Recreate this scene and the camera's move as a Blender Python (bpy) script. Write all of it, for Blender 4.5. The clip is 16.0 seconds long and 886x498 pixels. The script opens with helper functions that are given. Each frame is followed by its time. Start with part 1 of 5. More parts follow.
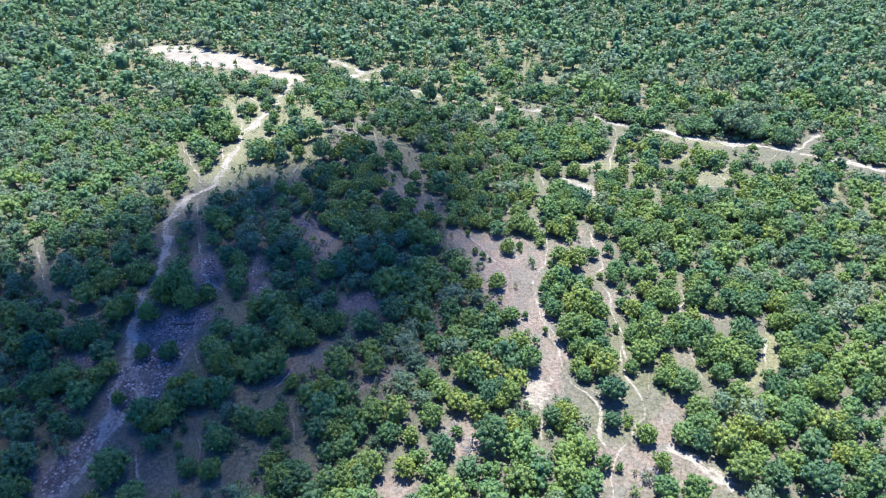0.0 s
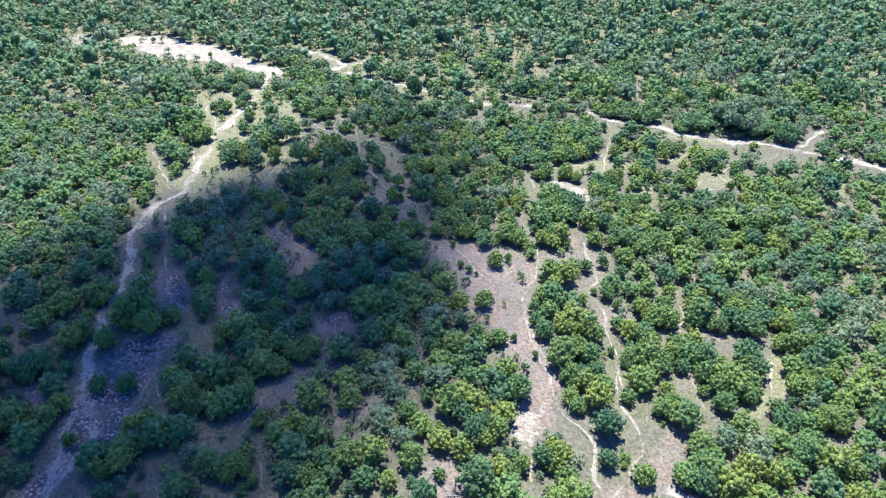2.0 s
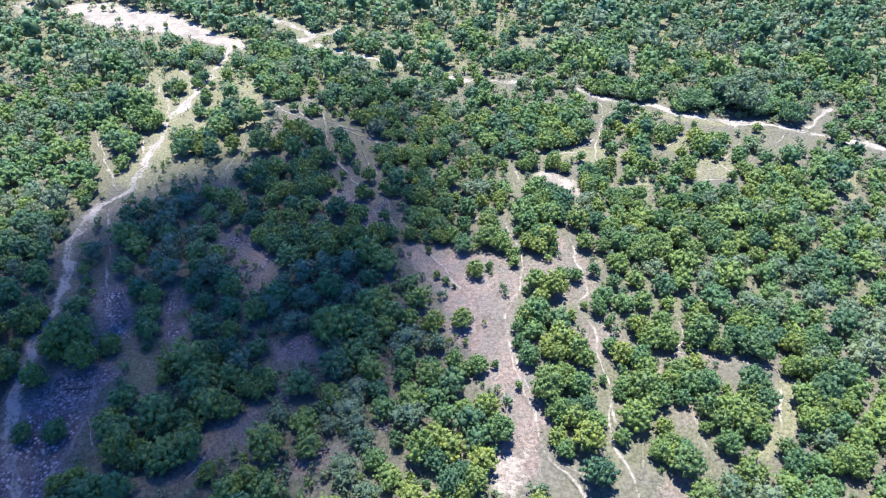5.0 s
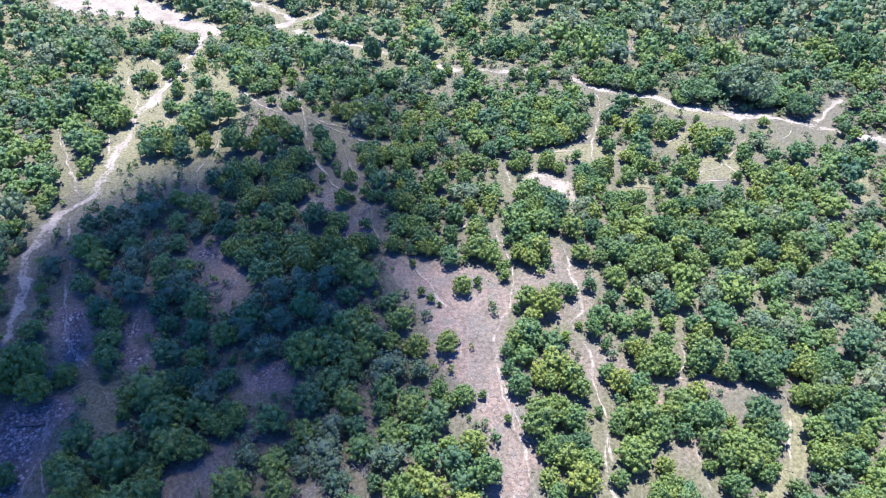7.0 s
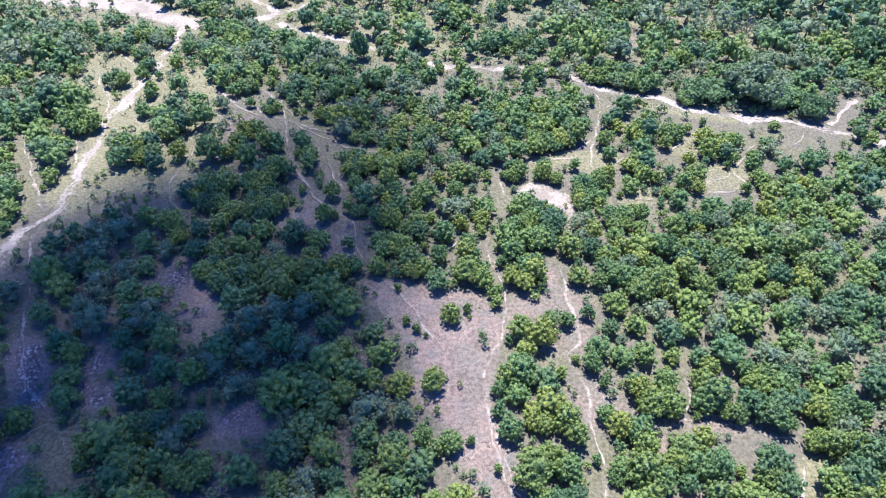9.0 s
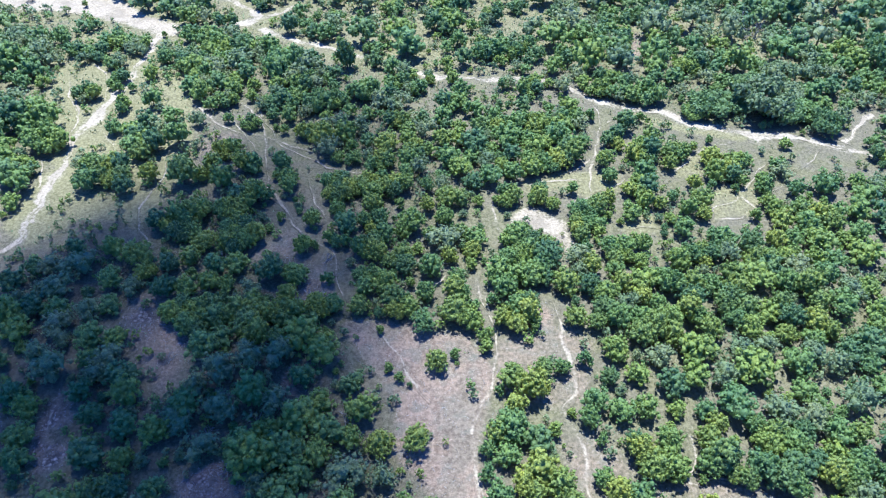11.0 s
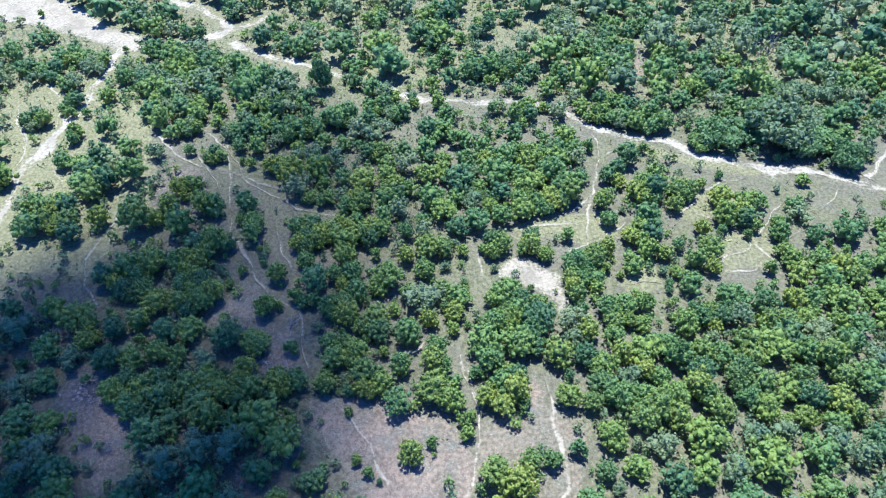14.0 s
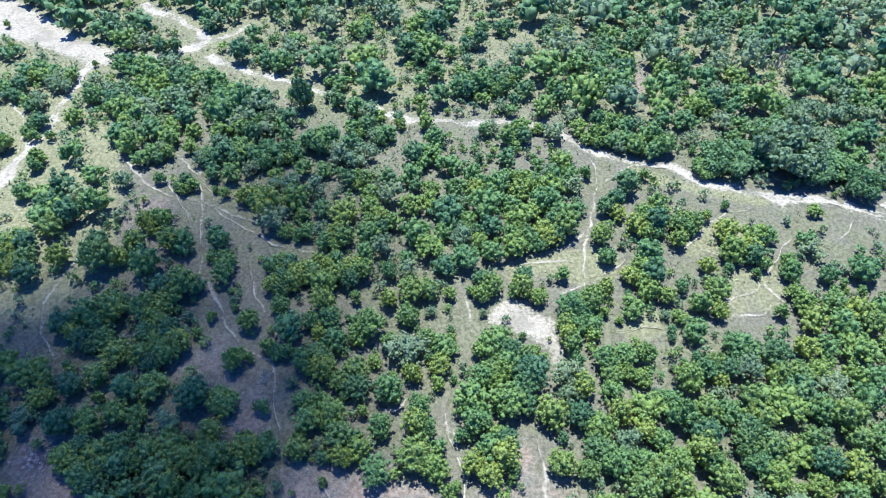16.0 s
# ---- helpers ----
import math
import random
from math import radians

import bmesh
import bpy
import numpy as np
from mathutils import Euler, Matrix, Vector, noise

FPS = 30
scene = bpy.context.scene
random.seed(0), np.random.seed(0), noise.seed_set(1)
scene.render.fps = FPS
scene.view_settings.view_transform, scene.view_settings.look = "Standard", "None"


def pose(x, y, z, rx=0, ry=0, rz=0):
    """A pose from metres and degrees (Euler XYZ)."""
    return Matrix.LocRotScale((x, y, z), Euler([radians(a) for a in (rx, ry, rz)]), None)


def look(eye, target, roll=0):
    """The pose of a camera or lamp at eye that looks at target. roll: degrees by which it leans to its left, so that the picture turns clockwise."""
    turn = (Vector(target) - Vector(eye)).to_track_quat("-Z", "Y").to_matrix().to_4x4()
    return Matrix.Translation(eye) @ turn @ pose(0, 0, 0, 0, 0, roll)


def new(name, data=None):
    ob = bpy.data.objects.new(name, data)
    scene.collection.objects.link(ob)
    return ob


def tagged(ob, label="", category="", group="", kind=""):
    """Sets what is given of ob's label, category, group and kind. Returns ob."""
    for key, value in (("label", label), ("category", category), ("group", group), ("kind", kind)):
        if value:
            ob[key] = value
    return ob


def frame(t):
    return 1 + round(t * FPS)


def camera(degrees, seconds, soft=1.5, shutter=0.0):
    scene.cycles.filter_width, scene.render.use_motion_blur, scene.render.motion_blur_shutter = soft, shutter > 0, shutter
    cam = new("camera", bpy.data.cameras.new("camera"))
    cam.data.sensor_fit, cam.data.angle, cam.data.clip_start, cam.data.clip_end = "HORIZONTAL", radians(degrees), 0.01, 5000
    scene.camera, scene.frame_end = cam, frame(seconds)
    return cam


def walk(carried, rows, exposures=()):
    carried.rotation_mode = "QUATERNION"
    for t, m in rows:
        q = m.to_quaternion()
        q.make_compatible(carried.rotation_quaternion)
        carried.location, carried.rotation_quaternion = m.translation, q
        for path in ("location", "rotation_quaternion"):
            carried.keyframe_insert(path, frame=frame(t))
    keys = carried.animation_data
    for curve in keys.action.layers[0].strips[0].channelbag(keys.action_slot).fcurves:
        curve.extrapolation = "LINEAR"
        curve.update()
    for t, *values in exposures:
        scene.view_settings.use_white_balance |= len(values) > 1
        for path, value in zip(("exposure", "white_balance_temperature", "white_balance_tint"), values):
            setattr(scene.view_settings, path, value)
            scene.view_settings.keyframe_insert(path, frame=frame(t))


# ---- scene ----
cam = camera(68.1, 16.0, soft=1.2)
METRES, EYE, TILT, LEAN, TURN = 78.73, 70.0, 0.0, 0.0, 0.0
ROWS = [
    (0.0, 0.0, 0.0, 0.0, 0.41, -34.87, -0.59),
    (0.5, 0.0053, 0.0305, -0.0002, 0.34, -35.09, -0.58),
    (1.0, 0.0109, 0.0607, -0.0007, 0.14, -35.36, -0.58),
    (1.5, 0.0159, 0.0908, -0.0009, -0.08, -35.79, -0.58),
    (2.0, 0.021, 0.1213, -0.0012, -0.3, -36.43, -0.6),
    (2.5, 0.0261, 0.1519, -0.0014, -0.52, -37.09, -0.6),
    (3.0, 0.0317, 0.1826, -0.0016, -0.72, -37.75, -0.59),
    (3.5, 0.0371, 0.2132, -0.0017, -0.93, -38.42, -0.57),
    (4.0, 0.0422, 0.244, -0.0018, -1.15, -39.09, -0.58),
    (6.5, 0.0723, 0.3954, -0.0043, -1.83, -42.26, -0.58),
    (7.0, 0.0782, 0.4255, -0.0045, -1.94, -42.81, -0.59),
    (7.5, 0.0848, 0.4553, -0.0049, -1.98, -43.33, -0.59),
    (8.0, 0.0912, 0.4856, -0.0052, -1.99, -43.86, -0.57),
    (8.5, 0.0971, 0.5159, -0.0051, -2.02, -44.4, -0.58),
    (9.0, 0.1039, 0.5465, -0.0055, -2.02, -44.77, -0.57),
    (11.5, 0.1386, 0.6998, -0.0063, -2.01, -46.2, -0.55),
    (12.0, 0.1454, 0.7306, -0.0066, -2.02, -46.48, -0.56),
    (12.5, 0.1522, 0.7613, -0.0067, -2.01, -46.75, -0.58),
    (13.0, 0.1593, 0.7919, -0.0071, -2.0, -47.03, -0.56),
    (13.5, 0.1663, 0.8231, -0.007, -2.0, -47.33, -0.55),
    (14.0, 0.173, 0.8543, -0.0067, -2.01, -47.63, -0.55),
    (14.5, 0.1797, 0.8854, -0.0071, -2.03, -47.89, -0.55),
    (15.0, 0.1865, 0.9168, -0.0073, -2.06, -48.19, -0.54),
    (15.5, 0.1944, 0.9482, -0.0068, -2.04, -48.51, -0.53),
    (16.0, 0.2011, 0.9793, -0.0075, -2.08, -48.77, -0.54),
]
EXPOSURES = [(0.0, 1.16, 4860.0, 8.0), (4.0, 1.16, 4860.0, 11.0), (9.0, 1.14, 4860.0, 20.5), (11.5, 1.08, 4650.0, 5.0), (16.0, 1.05, 4600.0, 4.0)]
walk(cam, [(t, pose(0, 0, EYE, TILT, LEAN, TURN) @ pose(METRES * x, METRES * y, METRES * z, 90 + pitch, roll, yaw)) for t, x, y, z, yaw, pitch, roll in ROWS], EXPOSURES)

# ---- sky and sun ----
SUN_ELEVATION, SUN_AZIMUTH = 69.0, -4.0          # degrees; azimuth from +y towards +x
SUN = Vector((math.sin(radians(SUN_AZIMUTH)) * math.cos(radians(SUN_ELEVATION)),
              math.cos(radians(SUN_AZIMUTH)) * math.cos(radians(SUN_ELEVATION)),
              math.sin(radians(SUN_ELEVATION))))
world = bpy.data.worlds.new("sky")
scene.world = world
world.use_nodes = True
sky = world.node_tree.nodes.new("ShaderNodeTexSky")
sky.sky_type, sky.sun_disc = "NISHITA", False
sky.ozone_density, sky.dust_density = 10.0, 0.2
sky.sun_elevation, sky.sun_rotation = radians(SUN_ELEVATION), radians(SUN_AZIMUTH)
sky_tint = world.node_tree.nodes.new("ShaderNodeMix")           # sky colour multiplied bluer than its own, to tint the shade blue
sky_tint.data_type, sky_tint.blend_type = "RGBA", "MULTIPLY"
sky_tint.inputs[0].default_value, sky_tint.inputs[7].default_value = 1.0, (0.68, 0.99, 1.64, 1)
world.node_tree.links.new(sky.outputs["Color"], sky_tint.inputs[6])
world.node_tree.links.new(sky_tint.outputs[2], world.node_tree.nodes["Background"].inputs["Color"])
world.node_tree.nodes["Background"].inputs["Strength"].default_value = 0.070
lamp = bpy.data.lights.new("sun", "SUN")
lamp.energy, lamp.angle, lamp.color = 5.0, radians(0.53), (1.0, 0.94, 0.76)
sun = new("sun", lamp)
sun.matrix_world = look((0, 0, 500), Vector((0, 0, 500)) - SUN)


# ---- materials ----
class Nodes:
    """Short hand for one material's node tree."""

    def __init__(self, name):
        self.material = bpy.data.materials.new(name)
        self.material.use_nodes = True
        self.tree = self.material.node_tree
        self.surface = self.tree.nodes["Principled BSDF"]
        self.place = self.make("ShaderNodeTexCoord").outputs["Object"]

    def make(self, kind, **values):
        node = self.tree.nodes.new(kind)
        for key, value in values.items():
            setattr(node, key, value)
        return node

    def put(self, socket, value):
        if isinstance(value, bpy.types.NodeSocket):
            self.tree.links.new(value, socket)
        elif isinstance(value, tuple) and len(value) == 3 and socket.type == "RGBA":
            socket.default_value = (*value, 1)
        else:
            socket.default_value = value

    def noise(self, scale, detail=3.0, rough=0.55, vector=None):
        node = self.make("ShaderNodeTexNoise")
        self.put(node.inputs["Vector"], vector or self.place)
        self.put(node.inputs["Scale"], scale)
        self.put(node.inputs["Detail"], detail)
        self.put(node.inputs["Roughness"], rough)
        return node.outputs["Fac"]

    def cells(self, scale):
        node = self.make("ShaderNodeTexVoronoi")
        self.put(node.inputs["Vector"], self.place)
        self.put(node.inputs["Scale"], scale)
        return node.outputs["Distance"]

    def math(self, kind, a, b=0.0, c=0.0):
        node = self.make("ShaderNodeMath", operation=kind)
        for socket, value in zip(node.inputs, (a, b, c)):
            self.put(socket, value)
        return node.outputs[0]

    def step(self, value, low, high, to_low=0.0, to_high=1.0):
        node = self.make("ShaderNodeMapRange", interpolation_type="SMOOTHSTEP")
        for socket, v in zip(node.inputs, (value, low, high, to_low, to_high)):
            self.put(socket, v)
        return node.outputs[0]

    def mix(self, fac, a, b, kind="MIX"):
        node = self.make("ShaderNodeMix", data_type="RGBA", blend_type=kind)
        self.put(node.inputs[0], fac)
        self.put(node.inputs[6], a)
        self.put(node.inputs[7], b)
        return node.outputs[2]

    def attribute(self, name):
        return self.make("ShaderNodeAttribute", attribute_name=name).outputs["Fac"]

    def bump(self, height, strength, distance):
        node = self.make("ShaderNodeBump")
        self.put(node.inputs["Strength"], strength)
        self.put(node.inputs["Distance"], distance)
        self.put(node.inputs["Height"], height)
        self.put(self.surface.inputs["Normal"], node.outputs["Normal"])

    def finish(self, color, rough, gloss=0.3):
        self.put(self.surface.inputs["Base Color"], color)
        self.put(self.surface.inputs["Roughness"], rough)
        self.put(self.surface.inputs["Specular IOR Level"], gloss)
        return self.material


def ground_material():
    n = Nodes("bushveld_soil")
    broad, middle, fine, grain = n.noise(0.045, 3), n.noise(0.35, 4), n.noise(2.2, 4, 0.65), n.noise(9.0, 3, 0.7)
    ragged = n.math("MULTIPLY_ADD", n.math("ADD", middle, fine), 0.55, -0.55)
    fleck = n.noise(3.4, 4, 0.75)
    soil = n.mix(n.step(fine, 0.35, 0.68), (0.126, 0.102, 0.064), (0.208, 0.170, 0.108))
    grass = n.mix(n.step(fine, 0.38, 0.62), (0.118, 0.102, 0.050), (0.205, 0.172, 0.092))
    cover = n.step(n.math("ADD", n.math("MULTIPLY", broad, 0.7), n.math("MULTIPLY", middle, 0.5)), 0.52, 0.70)
    color = n.mix(cover, soil, grass)
    color = n.mix(n.step(fleck, 0.56, 0.68, 0.0, 0.6), color, (0.310, 0.252, 0.180))
    meadow = n.mix(n.step(fine, 0.34, 0.66), (0.160, 0.135, 0.062), (0.288, 0.240, 0.122))
    color = n.mix(n.step(n.math("ADD", n.attribute("meadow"), ragged), 0.25, 0.75), color, meadow)
    color = n.mix(n.step(n.cells(0.9), 0.03, 0.17, 0.55, 0.0), color, (0.085, 0.080, 0.050))
    bare = n.mix(n.step(fine, 0.36, 0.64), (0.192, 0.128, 0.087), (0.330, 0.226, 0.154))
    bare = n.mix(n.step(middle, 0.52, 0.64, 0.0, 0.6), bare, (0.190, 0.160, 0.116))
    bare = n.mix(n.step(n.noise(0.16, 3, 0.6), 0.42, 0.60), bare, n.mix(1.0, bare, (0.78, 0.86, 0.86), "MULTIPLY"))
    bare = n.mix(n.math("MULTIPLY", n.step(fleck, 0.50, 0.66), n.step(middle, 0.36, 0.62, 0.1, 0.5)), bare, (0.465, 0.342, 0.252))
    bare = n.mix(n.step(n.noise(4.3, 4, 0.75), 0.57, 0.70, 0.0, 0.7), bare, (0.090, 0.070, 0.058))
    color = n.mix(n.step(n.math("ADD", n.attribute("bare"), ragged), 0.20, 0.75), color, bare)
    broken = n.cells(1.7)
    # pale stones, with the darkness of the crevices between them painted in
    heap = n.mix(n.step(broken, 0.16, 0.50), (0.640, 0.475, 0.370), (0.130, 0.093, 0.070))
    heap = n.mix(n.step(n.math("ADD", middle, n.math("MULTIPLY", fine, 0.5)), 0.60, 0.76), n.mix(0.25, bare, (0.150, 0.130, 0.100)), heap)
    color = n.mix(n.step(n.math("ADD", n.attribute("rubble"), ragged), 0.30, 0.70), color, heap)
    sand = n.mix(n.step(fine, 0.32, 0.70), (0.310, 0.235, 0.162), (0.470, 0.365, 0.255))
    sand = n.mix(n.step(n.noise(0.22, 4, 0.6), 0.48, 0.64, 0.0, 0.75), sand, (0.265, 0.203, 0.140))
    color = n.mix(n.step(n.math("ADD", n.attribute("sand"), n.math("MULTIPLY", ragged, 1.5)), 0.26, 0.66), color, sand)
    worn = n.math("MULTIPLY", n.attribute("worn"), n.step(n.math("ADD", fine, n.math("MULTIPLY", grain, 0.6)), 0.62, 0.92, 0.15, 1.0))
    color = n.mix(worn, color, (0.500, 0.400, 0.295))
    n.bump(n.math("ADD", n.math("MULTIPLY", fine, 0.7), n.math("MULTIPLY", grain, 0.3)), 0.8, 0.25)
    return n.finish(color, 0.92, 0.15)


def leaf_material(name, light, middle, dark, clear=0.28):
    """Leaves whose tone changes from plant to plant and a little from leaf to leaf."""
    n = Nodes(name)
    tone = n.math("FRACT", n.math("ADD", n.attribute("tint"), n.make("ShaderNodeObjectInfo").outputs["Random"]))
    each = n.make("ShaderNodeNewGeometry").outputs["Random Per Island"]
    color = n.mix(n.step(tone, 0.12, 0.62), light, middle)
    color = n.mix(n.step(tone, 0.62, 1.25), color, dark)
    color = n.mix(n.step(each, 0.0, 1.0, 0.0, 0.5), color, n.mix(0.5, color, (0.21, 0.275, 0.10)), "MIX")
    place = n.make("ShaderNodeNewGeometry").outputs["Position"]
    color = n.mix(n.step(n.noise(0.9, 2, 0.5, place), 0.46, 0.70, 0.0, 0.55), color, n.mix(1.0, color, (1.40, 1.26, 0.90), "MULTIPLY"))
    spot = n.noise(7.0, 3, 0.75, place)
    color = n.mix(n.step(spot, 0.36, 0.62), n.mix(1.0, color, (0.66, 0.70, 0.78), "MULTIPLY"), n.mix(1.0, color, (1.16, 1.14, 1.02), "MULTIPLY"))
    color = n.mix(1.0, color, (1.12, 1.06, 1.06), "MULTIPLY")
    n.bump(spot, 0.6, 0.12)
    n.finish(color, 0.55, 0.36)
    glow = n.make("ShaderNodeBsdfTranslucent")
    n.put(glow.inputs["Color"], n.mix(0.5, color, (0.18, 0.30, 0.08)))
    both = n.make("ShaderNodeMixShader")
    n.put(both.inputs[0], clear)
    n.tree.links.new(n.surface.outputs[0], both.inputs[1])
    n.tree.links.new(glow.outputs[0], both.inputs[2])
    n.tree.links.new(both.outputs[0], n.tree.nodes["Material Output"].inputs["Surface"])
    return n.material


def plain_material(name, one, two, scale, rough=0.85, gloss=0.2):
    n = Nodes(name)
    color = n.mix(n.step(n.noise(scale, 4, 0.65), 0.32, 0.68), one, two)
    n.bump(n.noise(scale * 2.5, 3), 0.5, 0.04)
    return n.finish(color, rough, gloss)


SOIL = ground_material()
LEAF = leaf_material("glossy_green_leaves", (0.232, 0.292, 0.058), (0.165, 0.245, 0.070), (0.098, 0.180, 0.080))
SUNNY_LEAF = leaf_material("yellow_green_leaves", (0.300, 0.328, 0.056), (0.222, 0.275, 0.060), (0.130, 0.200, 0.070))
GREY_LEAF = leaf_material("grey_green_leaves", (0.238, 0.266, 0.128), (0.184, 0.230, 0.114), (0.130, 0.186, 0.098))
DARK_LEAF = leaf_material("dark_green_leaves", (0.130, 0.196, 0.070), (0.100, 0.168, 0.071), (0.074, 0.138, 0.070))
BARK = plain_material("grey_brown_bark", (0.090, 0.068, 0.050), (0.200, 0.165, 0.130), 6.0)
DEAD = plain_material("bleached_dead_wood", (0.240, 0.205, 0.175), (0.430, 0.385, 0.340), 5.0)
FEATHER = leaf_material("feathery_leaves", (0.185, 0.252, 0.086), (0.145, 0.220, 0.082), (0.105, 0.185, 0.078))
STONE = plain_material("pale_stone", (0.160, 0.118, 0.090), (0.430, 0.325, 0.255), 1.4)
STRAW = leaf_material("dry_grass_blades", (0.340, 0.345, 0.190), (0.240, 0.285, 0.135), (0.150, 0.215, 0.100), 0.2)
CLOUD = plain_material("white_cloud", (0.78, 0.78, 0.80), (0.84, 0.84, 0.85), 0.02, 1.0, 0.0)


# ---- mesh helpers ----
def quads(name, verts, faces, materials, index=None, **floats):
    """A mesh of four-sided faces, with float attributes on its points."""
    data = bpy.data.meshes.new(name)
    verts, faces = np.asarray(verts, np.float32), np.asarray(faces, np.int32)
    data.vertices.add(len(verts))
    data.vertices.foreach_set("co", verts.ravel())
    data.loops.add(faces.size)
    data.loops.foreach_set("vertex_index", faces.ravel())
    data.polygons.add(len(faces))
    data.polygons.foreach_set("loop_start", np.arange(0, faces.size, 4, dtype=np.int32))
    data.polygons.foreach_set("use_smooth", np.full(len(faces), name != "stones"))
    if index is not None:
        data.polygons.foreach_set("material_index", np.asarray(index, np.int32))
    for key, values in floats.items():
        data.attributes.new(key, "FLOAT", "POINT").data.foreach_set("value", np.asarray(values, np.float32))
    for material in materials:
        data.materials.append(material)
    data.update(calc_edges=True)
    return data


def part(name, data, parent, label=""):
    ob = new(name, data)
    ob.parent = parent
    return tagged(ob, label) if label else ob


def joined(pieces):
    """One pair of points and faces from several."""
    verts, faces, at = [], [], 0
    for v, f in pieces:
        verts.append(v)
        faces.append(f + at)
        at += len(v)
    return np.concatenate(verts), np.concatenate(faces)


def tube(points, radii, sides=6):
    """A tapered tube along points."""
    points = np.asarray(points, float)
    rings = []
    for i, (p, r) in enumerate(zip(points, radii)):
        d = points[min(i + 1, len(points) - 1)] - points[max(i - 1, 0)]
        d = d / (np.linalg.norm(d) + 1e-9)
        u = np.cross(d, (0.31, 0.95, 0.07))
        u /= np.linalg.norm(u) + 1e-9
        w = np.cross(d, u)
        a = np.arange(sides) * math.tau / sides
        rings.append(p + r * (np.cos(a)[:, None] * u + np.sin(a)[:, None] * w))
    faces = [(i * sides + k, i * sides + (k + 1) % sides, (i + 1) * sides + (k + 1) % sides, (i + 1) * sides + k)
             for i in range(len(points) - 1) for k in range(sides)]
    return np.concatenate(rings), np.array(faces)


def ball(cuts, rng, rough=0.15):
    """A lumpy ball of four-sided faces."""
    verts, faces = [], []
    for axis in range(3):
        for side in (-1, 1):
            g = np.linspace(-1, 1, cuts + 1)
            a, b = np.meshgrid(g, g, indexing="ij")
            p = np.zeros((cuts + 1, cuts + 1, 3))
            p[..., axis], p[..., (axis + 1) % 3], p[..., (axis + 2) % 3] = side, a, b * side
            at = sum(len(v) for v in verts)
            verts.append(p.reshape(-1, 3))
            i = (np.arange(cuts)[:, None] * (cuts + 1) + np.arange(cuts)).ravel() + at
            faces.append(np.stack([i, i + cuts + 1, i + cuts + 2, i + 1], 1))
    v = np.concatenate(verts)
    v /= np.linalg.norm(v, axis=1, keepdims=True)
    k = rng.normal(size=(5, 3)) * 2.2
    v *= (1 + rough * np.sin(v @ k.T + rng.uniform(0, 6, 5)).mean(1, keepdims=True) * 2)
    return v, np.concatenate(faces)


def leaves(rng, centres, radii, count, size, lift=0.22):
    """Leaf tufts: small lozenges spread over the outer side of each clump."""
    n = len(centres) * count
    out = rng.normal(size=(n, 3))
    out[:, 2] = out[:, 2] * 0.8 + 0.40
    out /= np.linalg.norm(out, axis=1, keepdims=True)
    c = np.repeat(centres, count, 0) + out * np.repeat(radii, count)[:, None] * rng.uniform(0.80, 1.34, (n, 1))
    up = out + (0, 0, lift) + rng.normal(size=(n, 3)) * 0.42
    up /= np.linalg.norm(up, axis=1, keepdims=True)
    u = np.cross(up, rng.normal(size=(n, 3)))
    u /= np.linalg.norm(u, axis=1, keepdims=True)
    w = np.cross(up, u)
    s = size * rng.uniform(0.6, 1.25, (n, 1))
    p = np.stack([c + u * s, c + w * s * 0.85, c - u * s, c - w * s * 0.85], 1).reshape(-1, 3)
    return p, np.arange(4 * n).reshape(-1, 4)


def puffs(rng, centres, radii):
    """The dense inner foliage of each clump: a small lumpy body, open below."""
    corner = np.array([(x, y, z) for z in (-1, 1) for y in (-1, 1) for x in (-1, 1)]) / math.sqrt(3)
    sides = np.array([(4, 5, 7, 6), (0, 1, 5, 4), (3, 2, 6, 7), (1, 3, 7, 5), (2, 0, 4, 6)])
    n = len(centres)
    a = rng.uniform(0, math.tau, n)
    v = corner[None] * rng.uniform(0.70, 1.25, (n, 8, 1)) * np.asarray(radii)[:, None, None]
    x = v[..., 0] * np.cos(a)[:, None] - v[..., 1] * np.sin(a)[:, None]
    y = v[..., 0] * np.sin(a)[:, None] + v[..., 1] * np.cos(a)[:, None]
    p = np.stack([x, y, v[..., 2]], -1) + np.asarray(centres)[:, None]
    return p.reshape(-1, 3), (np.arange(n)[:, None, None] * 8 + sides[None]).reshape(-1, 4)


def crown_shape(seed, lobes, clumps, count, size, flat=1.0, spread=0.46, lobe=0.56, dense=0.80):
    """A crown one metre in radius: boughs, each a heap of leafy clumps with gaps between."""
    rng = np.random.default_rng(seed)
    pieces, boughs = [], []
    for i in range(lobes):
        a = math.tau * (i + rng.uniform(-0.3, 0.3)) / max(lobes - 1, 1)
        d = 0.0 if i == lobes - 1 else spread * rng.uniform(0.75, 1.25)
        r = lobe * rng.uniform(0.8, 1.12)
        z = (0.78 + (0.30 if i == lobes - 1 else rng.uniform(-0.18, 0.12))) * flat
        boughs.append((d * math.cos(a), d * math.sin(a), z, r))
    for x, y, z, r in boughs:
        k = np.arange(clumps) + rng.uniform(0, 1)
        h = 1 - 1.45 * (k % clumps) / clumps
        a = k * 2.399963 + rng.uniform(0, 6)
        s = np.sqrt(np.clip(1 - h * h, 0, 1))
        c = np.stack([s * np.cos(a), s * np.sin(a), h * flat], 1) * r * rng.uniform(0.66, 1.06, (clumps, 1)) + (x, y, z)
        size_of = r * rng.uniform(0.22, 0.46, clumps) * math.sqrt(11 / max(clumps, 5))
        pieces.append(leaves(rng, c, size_of, count, size))
        if dense:
            pieces.append(puffs(rng, c, size_of * dense))
            pieces.append(puffs(rng, [(x, y, z)], [r * 0.78]))
    return joined(pieces), boughs


